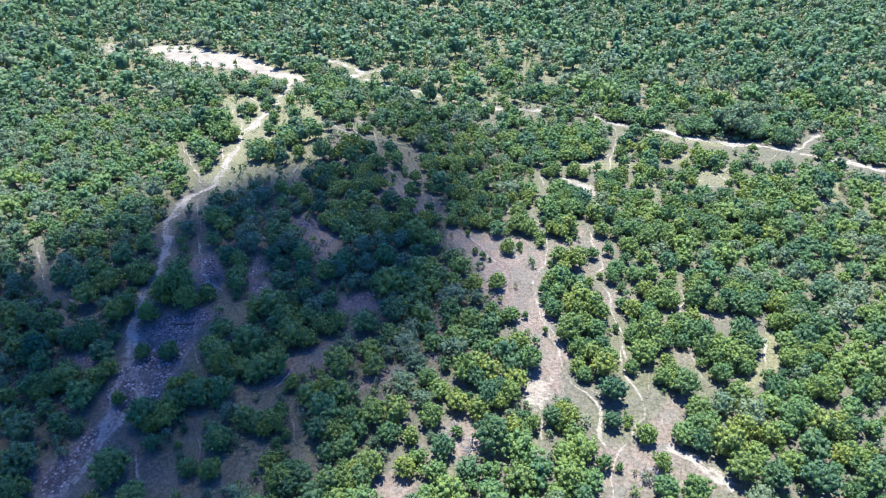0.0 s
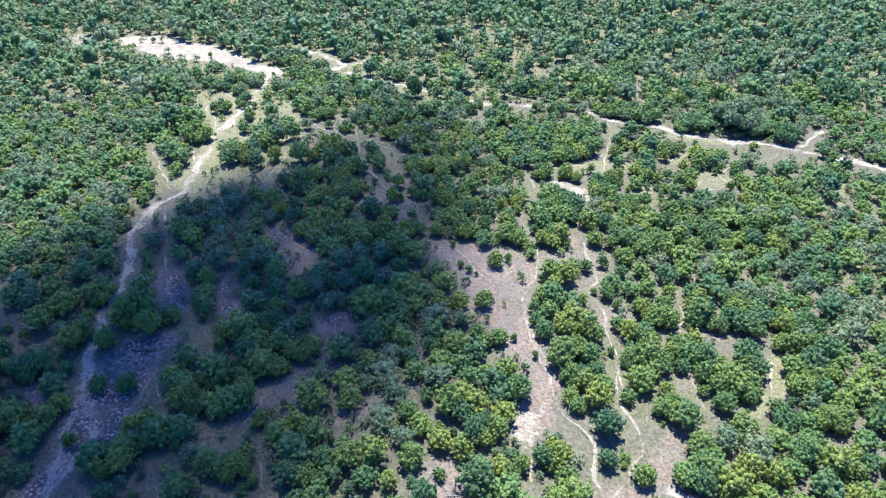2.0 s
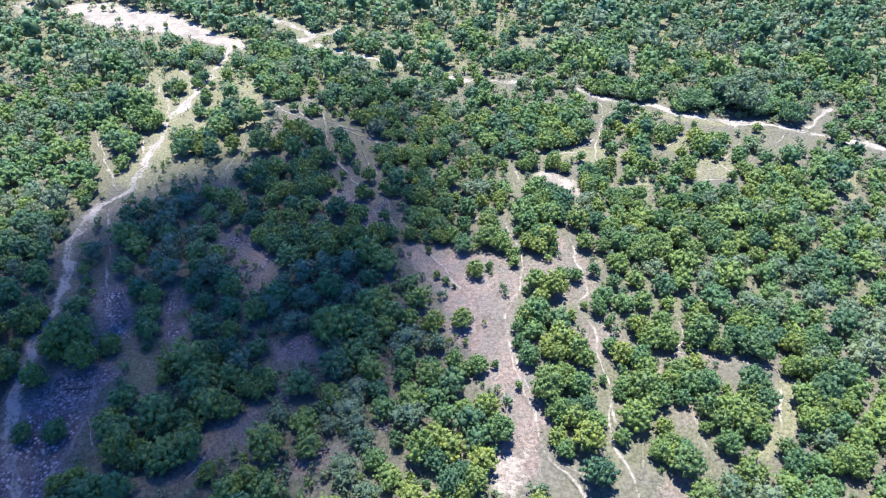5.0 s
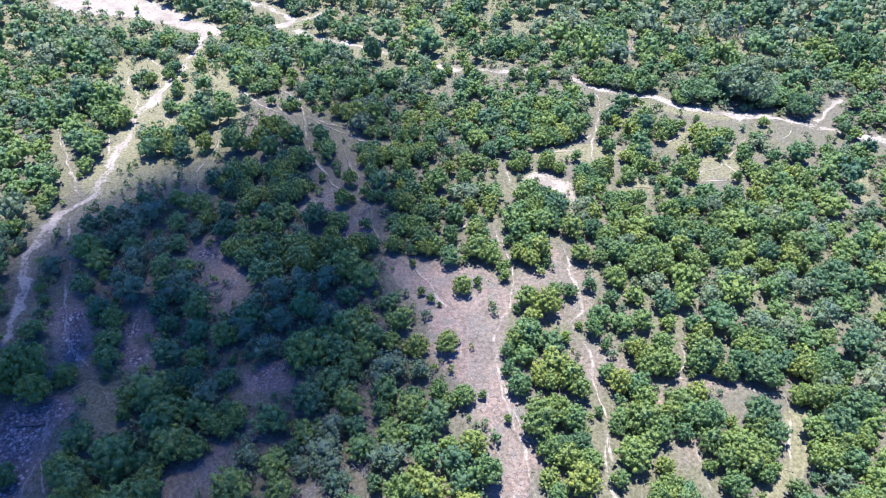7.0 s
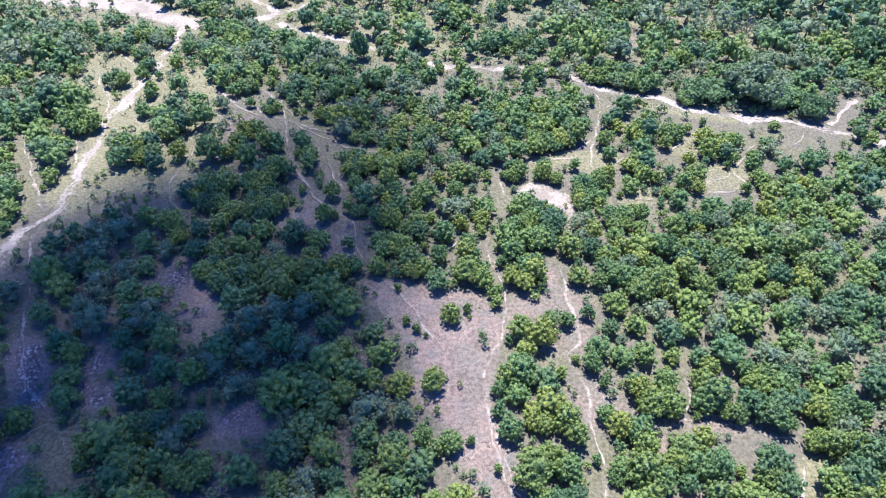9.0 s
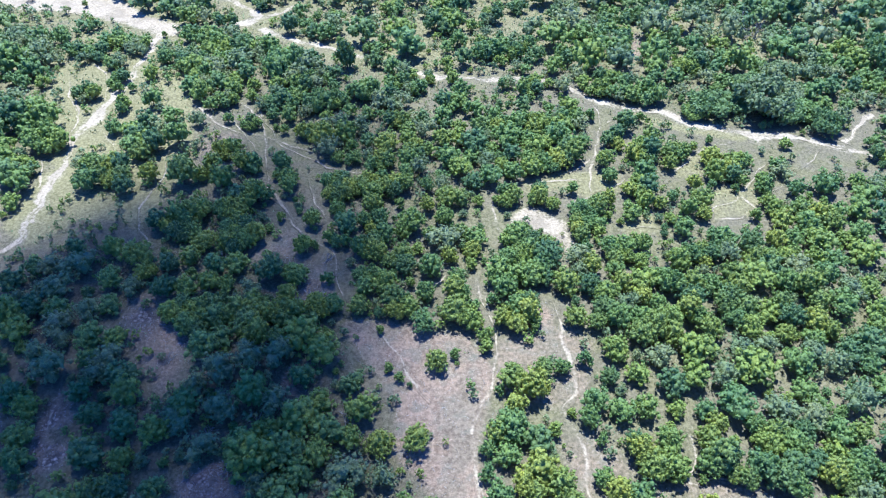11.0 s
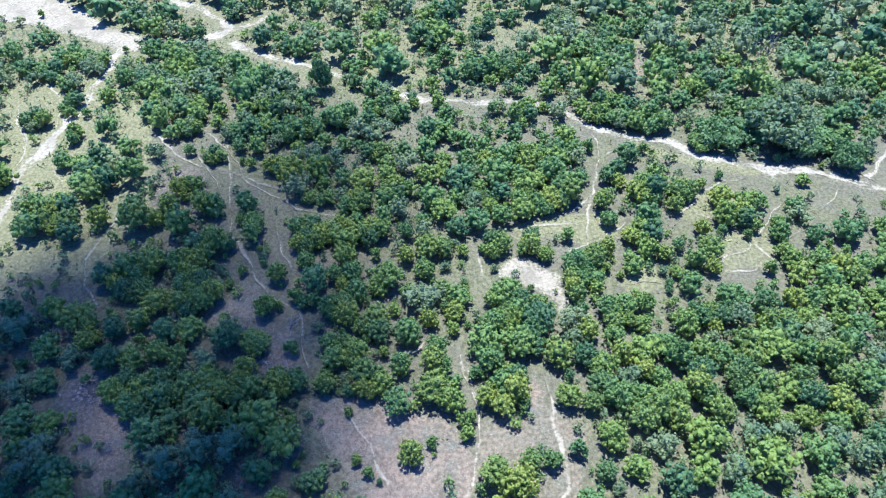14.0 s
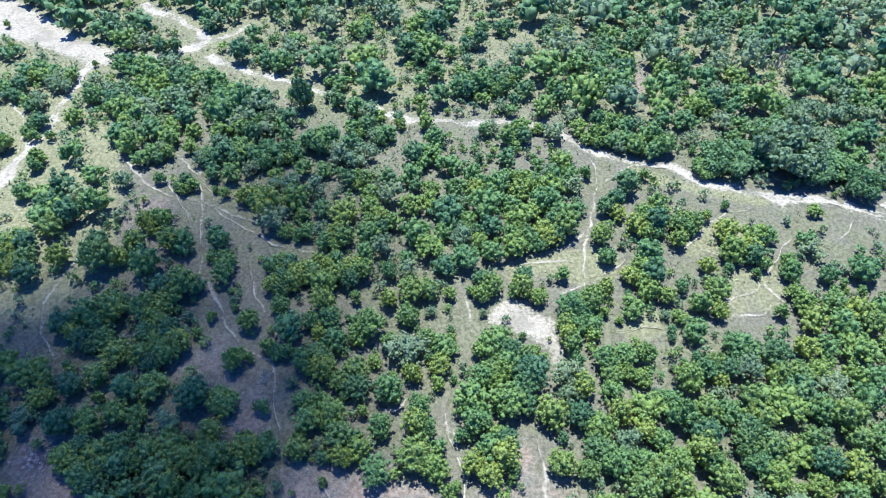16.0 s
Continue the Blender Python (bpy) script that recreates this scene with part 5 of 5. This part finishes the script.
# ---- woodland: all the other trees and shrubs ----
def woodland():
    rng = np.random.default_rng(33)
    cell, grid = 4.0, {}
    taken = [(x, y, r) for x, y, r in PLANTED] + [(x, y, r * 0.9) for x, y, r in UMBRELLAS]
    for x, y, r in taken:
        grid.setdefault((int(x // cell), int(y // cell)), []).append((x, y, r))
    n = 60000
    y = 36 + 250 * rng.uniform(0, 1, n) ** 0.8
    x = rng.uniform(-1, 1, n) * (0.56 * y + 38) + 0.03 * y
    thin = np.zeros(n)
    for back in (0.0, 0.016, 0.032, 0.045):             # open ground stays in sight past the plants before it
        m = masks(x * (1 + back), y * (1 + back))
        thin = np.maximum.reduce([thin, m["bare"] * 1.7, m["sand"] * 1.8, np.clip(m["meadow"] - 0.555, 0, 1) * 5.0, m["grass"] * 0.25])
    gap = from_ways(x, y, 0.75, (0.0, 0.018, 0.036, 0.048))
    wide = 0.5 + 0.5 * np.sin(x * 0.041 + 1.2 * np.sin(y * 0.033 + 2)) * np.cos(y * 0.047 + 1.1 * np.sin(x * 0.029))
    patchy = 0.5 + 0.5 * np.sin(x * 0.11 + 2 * np.sin(y * 0.07)) * np.sin(y * 0.13 + 1.7 * np.sin(x * 0.05))
    size = np.where(rng.uniform(0, 1, n) < 0.62, rng.uniform(1.2, 2.3, n), rng.uniform(0.5, 1.1, n)) * np.where(y > 175, 1.15, 1.0)
    size[: n // 3] = rng.uniform(1.5, 2.6, n // 3)
    size *= np.where(y > 165, 0.72 + 0.62 * wide, 0.9 + 0.2 * wide)
    north = (y > 168) & (rng.uniform(0, 1, n) < 0.20)
    size[north] = rng.uniform(2.3, 4.2, north.sum())
    luck = rng.uniform(0, 1, n)
    out = []
    for i in np.argsort(~north, kind="stable"):         # the large trees first
        r = size[i]
        if luck[i] < thin[i] * 1.1 or gap[i] < r * 0.92 or luck[i] > ((0.82 if x[i] > -6 else 0.50) + 0.3 * patchy[i] if y[i] < 150 else 0.02 + 0.84 * (0.45 * wide[i] + 0.55 * patchy[i])):
            continue
        a, b = int(x[i] // cell), int(y[i] // cell)
        close = (0.58 if r > 1.2 else 0.70) + 0.30 * (1 - patchy[i]) 
        reach = 3 if r > 0 else 2
        if any((x[i] - u) ** 2 + (y[i] - v) ** 2 < (close * (r + s)) ** 2
               for p in range(a - reach, a + reach + 1) for q in range(b - reach, b + reach + 1) for u, v, s in grid.get((p, q), ())):
            continue
        grid.setdefault((a, b), []).append((x[i], y[i], r))
        out.append((x[i], y[i], r))
    return np.array(out), rng


def stamp(name, label, spots, shapes, trunks, materials, rng, tall=(0.75, 1.05)):
    """Many plants of a few shapes, each turned and sized on its own, in one mesh."""
    verts, faces, index, tint, at = [], [], [], [], 0
    for x, y, r in spots:
        k = int(rng.integers(0, len(shapes)))
        a, h, tone = rng.uniform(0, math.tau), r * rng.uniform(*tall) + 0.25, rng.uniform(0, 1)
        c, s = math.cos(a) * r, math.sin(a) * r
        for slot, (v, f) in ((0, shapes[k]), (1, trunks[k])):
            verts.append(np.stack([v[:, 0] * c - v[:, 1] * s + x, v[:, 0] * s + v[:, 1] * c + y, v[:, 2] * h + float(rise(x, y))], 1))
            faces.append(f + at)
            index.append(np.full(len(f), slot))
            tint.append(np.full(len(v), tone))
            at += len(v)
    data = quads(name, np.concatenate(verts), np.concatenate(faces), materials, np.concatenate(index), tint=np.concatenate(tint))
    tagged(new(name, data), label, "woodland", kind="stuff")


spots, grow = woodland()
spots = np.concatenate([spots, np.array(REST).reshape(-1, 3)])
kind = grow.uniform(0, 1, len(spots))
kind[spots[:, 1] > 165] = kind[spots[:, 1] > 165] ** 0.78        # more grey thorn to the north
away = np.hypot(spots[:, 0] - 8, spots[:, 1] - 35)
zone = np.where(away < 112, 0, np.where(away < 165, 1, 2))
for leaf, low, high, title, words in ((LEAF, 0.0, 0.60, "green_woodland", "dense green bush of rounded trees and shrubs"),
                                      (GREY_LEAF, 0.60, 0.88, "grey_thornbush", "grey-green thorn bushes between the greener trees"),
                                      (DARK_LEAF, 0.88, 1.01, "dark_woodland", "dark green shrubs and trees of the bush")):
    for level, prefix, lobes, clumps, count, size in ((0, "", 5, 9, 7, 0.084), (1, "farther_", 4, 8, 4, 0.115), (2, "distant_", 3, 4, 3, 0.185)):
        chosen = spots[(kind >= low) & (kind < high) & (zone == level)]
        thorny = leaf is GREY_LEAF
        made = [crown_shape(500 + 10 * k + lobes, lobes, clumps, count + 2 * thorny, size * (0.85 if thorny else 1.0), spread=0.54 if thorny else 0.46, dense=0.56 if thorny else 0.80) for k in range(5)]
        if level == 2 and leaf is LEAF:
            leaf = FEATHER
        stamp(prefix + title, words, chosen, [s for s, b in made], [trunk_shape(600 + k, b, level == 0) for k, (s, b) in enumerate(made)],
              [leaf, BARK], grow)


# ---- undergrowth: low shrubs in the gaps ----
low_rng = np.random.default_rng(91)
ux, uy = low_rng.uniform(-180, 190, 31000), low_rng.uniform(40, 265, 31000)
um = masks(ux, uy)
bald = np.maximum.reduce([um["bare"] * 0.98, um["sand"] * 1.3, np.clip(um["meadow"] - 0.56, 0, 1) * 1.6])
keep = (low_rng.uniform(0, 1, len(ux)) > bald + 0.12) & (from_ways(ux, uy, 0.75, (0.0, 0.012)) > 0.9) & (np.abs(ux) < 0.56 * uy + 36)
swathe = np.sin(ux * 0.13 + 1.5 * np.sin(uy * 0.08)) * np.sin(uy * 0.10 + 1.6 * np.sin(ux * 0.06))
keep &= (uy < 150) | (low_rng.uniform(0, 1, len(ux)) < 0.62 + 0.6 * swathe)          # strips of open grass to the north
cells = {}
for x, y, r in np.concatenate([spots, np.array(PLANTED)]):
    cells.setdefault((int(x // 3), int(y // 3)), []).append((x, y, r))
free = []
for x, y in np.stack([ux, uy], 1)[keep]:
    a, b = int(x // 3), int(y // 3)
    r = low_rng.uniform(0.35, 0.95) * (1.0 if y < 150 else 1.45)
    if all((x - u) ** 2 + (y - v) ** 2 > (0.75 * (r + s)) ** 2 for p in range(a - 1, a + 2) for q in range(b - 1, b + 2) for u, v, s in cells.get((p, q), ())):
        cells.setdefault((a, b), []).append((x, y, r * 0.8))
        free.append((x, y, r))
free = np.array(free)
low_kind = low_rng.uniform(0, 1, len(free))
for leaf, title, words, chosen in ((LEAF, "green_undergrowth", "low green shrubs between the trees", free[low_kind < 0.5]),
                                   (GREY_LEAF, "grey_undergrowth", "low grey-green shrubs between the trees", free[low_kind >= 0.5])):
    made = [crown_shape(800 + k, 2, 5, 5, 0.24, spread=0.5, lobe=0.62, dense=0.0) for k in range(5)]
    stamp(title, words, chosen, [s for s, b in made], [trunk_shape(820 + k, b, False) for k, (s, b) in enumerate(made)], [leaf, BARK], low_rng, (0.6, 0.9))


# ---- tall grass, litter and dead wood ----
def blades(name, label, x, y, height, width, count, rng, material):
    """Tufts of bent grass blades, all in one mesh."""
    n = len(x) * count
    cx, cy = np.repeat(x, count) + rng.normal(size=n) * 0.14, np.repeat(y, count) + rng.normal(size=n) * 0.14
    h = np.repeat(height, count) * rng.uniform(0.6, 1.1, n)
    a = rng.uniform(0, math.tau, n)
    ux, uy = np.cos(a) * width, np.sin(a) * width
    lx, ly = rng.normal(size=n) * 0.7 * h, rng.normal(size=n) * 0.7 * h
    z = rise(cx, cy)
    p = np.stack([np.stack([cx - ux, cy - uy, z], 1), np.stack([cx + ux, cy + uy, z], 1),
                  np.stack([cx + lx + ux * 0.4, cy + ly + uy * 0.4, z + h], 1), np.stack([cx + lx - ux * 0.4, cy + ly - uy * 0.4, z + h], 1)], 1)
    tint = np.repeat(rng.uniform(0, 1, len(x)), count * 4)
    tagged(new(name, quads(name, p.reshape(-1, 3), np.arange(4 * n).reshape(-1, 4), [material], tint=tint)), label, "grass", kind="stuff")


field = np.random.default_rng(77)
gx, gy = field.uniform(-190, 200, 120000), 36 + 262 * field.uniform(0, 1, 120000) ** 0.85
seen = np.abs(gx) < 0.56 * gy + 38
gx, gy = gx[seen], gy[seen]
gm = masks(gx, gy)
chance = 0.10 + 0.45 * (gy > 150) + 0.35 * gm["grass"] + 0.08 * gm["meadow"] * (gy < 150) - 0.3 * np.clip(gm["meadow"] - 0.6, 0, 1) - 0.1 * gm["bare"] - gm["sand"]
chance *= 0.45 + 0.9 * (np.sin(gx * 0.17 + 1.5 * np.sin(gy * 0.09)) * np.sin(gy * 0.15) > -0.2)
keep = (field.uniform(0, 1, len(gx)) < chance) & (from_ways(gx, gy, 0.75) > 0.7)
gx, gy, tall_here = gx[keep], gy[keep], (0.28 + 0.22 * (gy > 150) + 0.2 * gm["grass"])[keep]
blades("long_grass", "tufts of pale long grass between the trees", gx, gy, tall_here * field.uniform(0.6, 1.3, len(gx)), 0.12, 2, field, STRAW)


def stones(rng):
    """Stones and clods over the bare patches."""
    pieces = []
    shapes = [ball(1, rng, 0.0) for k in range(4)]
    for kind, strength, outline in PATCHES:
        if kind != "bare":
            continue
        p = np.asarray(outline)
        area = np.prod(p.max(0) - p.min(0))
        xy = rng.uniform(p.min(0), p.max(0), (int(min(area * (10.0 if strength > 0.92 else 4.0), 1900)), 2))
        xy = xy[inside_by(xy[:, 0], xy[:, 1], p) > rng.uniform(-1, 1.5, len(xy))]
        for x, y in xy:
            v, f = shapes[int(rng.integers(0, 4))]
            r = 0.03 + (0.15 if strength > 0.92 else 0.05) * rng.uniform(0, 1) ** 2
            a = rng.uniform(0, 6.28)
            w = v * (r * rng.uniform(0.8, 1.7), r, r * 0.6) * rng.uniform(0.75, 1.25, v.shape)
            pieces.append((np.stack([w[:, 0] * math.cos(a) - w[:, 1] * math.sin(a) + x, w[:, 0] * math.sin(a) + w[:, 1] * math.cos(a) + y,
                                     w[:, 2] + r * 0.25 + float(rise(x, y))], 1), f))
    tagged(new("stones", quads("stones", *joined(pieces), [STONE])), "pale stones and clods strewn over bare soil", "stones", kind="stuff")


stones(np.random.default_rng(5))


def dead_bush(seed, radius):
    """A leafless shrub of forking bleached twigs."""
    rng = np.random.default_rng(seed)
    pieces = []
    for k in range(9):
        a, e = rng.uniform(0, math.tau), rng.uniform(0.35, 1.2)
        tip = np.array([math.cos(a) * math.cos(e), math.sin(a) * math.cos(e), math.sin(e)]) * radius * rng.uniform(0.8, 1.15)
        mid = tip * 0.5 + rng.normal(size=3) * 0.08 * radius
        pieces.append(tube([(0, 0, -0.02), mid, tip], (0.055, 0.04, 0.015), 4))
        for j in range(4):
            start = mid + (tip - mid) * rng.uniform(0, 0.7)
            end = start + (tip * 0.35 + rng.normal(size=3) * 0.28 * radius)
            end[2] = max(end[2], 0.05)
            pieces.append(tube([start, (start + end) / 2 + rng.normal(size=3) * 0.03, end], (0.03, 0.022, 0.008), 3))
    return quads("dead_bush", *joined(pieces), [DEAD])


DRY = [dead_bush(900 + k, 1.3) for k in range(5)]
for k, (x, y, r) in enumerate([(2, 86.4, 1), (2.7, 85.2, 1), (-11.2, 71.8, 1.2), (-6.2, 79.7, 1.2), (-4.7, 78.1, 1.2), (-2.3, 75.2, 1), (-1.1, 71.5, 1.1), (-10.6, 78.4, 1), (-4.1, 87.3, 1.1), (-14.4, 75.5, 1.2), (-18.6, 82.8, 1), (2.2, 57.6, 1.3), (4.1, 54.9, 1.6), (25.2, 51.3, 1.3), (26.5, 50.7, 1.3), (6.3, 47.8, 1.2), (10.4, 52.2, 1.3), (80.4, 181.3, 2.1), (81, 185.1, 2.1), (66.6, 176.1, 1.5), (86.3, 161.3, 1.5), (-23.7, 118.6, 1.3), (12.4, 115, 1.2), (-5.5, 110.6, 1.4), (-18.2, 118.3, 1.5), (-3.5, 117.8, 1.1), (-9.1, 116.3, 1.2), (-7, 110.7, 1.1), (-11.1, 106.4, 1), (-2.6, 100.8, 1.2), (-4.7, 98, 1.1), (-9.3, 92.3, 1.2), (-11.4, 86.4, 1.3), (0.9, 92, 1.2), (-14.7, 90.7, 1), (-18.1, 95.3, 1), (-1.7, 109.1, 1.1), (-21.6, 101.3, 0.9), (-3.9, 82.7, 1.1), (-0.5, 87, 1.2), (-2.5, 95, 1), (-6.7, 75.6, 1.2), (1.9, 79.2, 1.2), (-8.4, 72.7, 1.1), (-5.2, 77, 1.1)]):
    bush = new("dead_bush", DRY[k % 5])
    bush.matrix_world = pose(x, y, float(rise(x, y)), 0, 0, 73.0 * k) @ Matrix.Diagonal((r / 1.2, r / 1.2, r / 1.4, 1))
    tagged(bush, "leafless bleached grey bush on bare soil", "bush", "leafless bushes")


def brushwood(rng):
    """Fallen sticks and twigs strewn over the rougher bare patches."""
    pieces = []
    for kind, strength, outline in PATCHES:
        if kind != "bare" or strength < 0.55:
            continue
        p = np.asarray(outline)
        area = np.prod(p.max(0) - p.min(0))
        xy = rng.uniform(p.min(0) - 1, p.max(0) + 1, (int(min(area * 1.6, 700)), 2))
        for x, y in xy[inside_by(xy[:, 0], xy[:, 1], p) > -0.8]:
            a, l, b = rng.uniform(0, math.tau), rng.uniform(0.2, 0.8), rng.uniform(-0.15, 0.15)
            d = np.array([math.cos(a), math.sin(a), 0]) * l / 2
            c = np.array([x, y, float(rise(x, y)) + 0.05])
            pieces.append(tube([c - d, c + np.array([-d[1], d[0], 0]) * b + (0, 0, 0.06), c + d], (0.022, 0.02, 0.01), 3))
    tagged(new("brushwood", quads("brushwood", *joined(pieces), [DEAD])), "bleached fallen sticks strewn over bare soil", "brushwood", kind="stuff")


brushwood(np.random.default_rng(61))

# a tall dark tree beside the road, standing bare trees, and a fallen log
shape, boughs = crown_shape(77, 6, 14, 10, 0.10, flat=1.0, spread=0.30, lobe=0.62)
tree("dark_tree", -4.0, 171.0, 2.0, 3.6, quads("crown", *shape, [DARK_LEAF]), quads("trunk", *trunk_shape(78, boughs), [BARK]), 0.0,
     "tall narrow dark green tree beside the road", "tree", "")
for k, (x, y, r) in enumerate(((80.5, 186.0, 1.3), (82.5, 181.0, 1.1), (87.0, 174.0, 1.4))):
    bare = new("dead_tree", DRY[k])
    bare.matrix_world = pose(x, y, float(rise(x, y)), 0, 0, 50.0 * k) @ Matrix.Diagonal((r, r, 3.4, 1))
    tagged(bare, "tall leafless grey tree among the bushes", "tree", "leafless trees")
log = tube([(0, 0, 0.16), (1.2, 0.06, 0.17), (2.4, -0.05, 0.18), (3.3, 0.02, 0.2)], (0.17, 0.16, 0.13, 0.07), 8)
stub = tube([(1.7, 0.0, 0.2), (2.1, 0.35, 0.42)], (0.07, 0.03), 6)
fallen = new("fallen_log", quads("fallen_log", *joined([log, stub]), [BARK]))
fallen.matrix_world = pose(-42.6, 78.2, float(rise(-42.6, 78.2)), 0, 0, 4)
tagged(fallen, "dark fallen tree log lying on rubbly soil", "log")
branch = tube([(0, 0, 0.12), (0.9, 0.22, 0.2), (1.7, 0.16, 0.24), (2.5, -0.2, 0.16)], (0.09, 0.08, 0.06, 0.03), 6)
fork = tube([(1.5, 0.17, 0.24), (2.0, 0.5, 0.5), (2.3, 0.6, 0.55)], (0.05, 0.035, 0.015), 5)
bleached = new("fallen_branch", quads("fallen_branch", *joined([branch, fork]), [DEAD]))
bleached.matrix_world = pose(-6.9, 93.5, float(rise(-6.9, 93.5)), 0, 0, -25)
tagged(bleached, "bleached fallen branch lying between dark bushes", "branch")
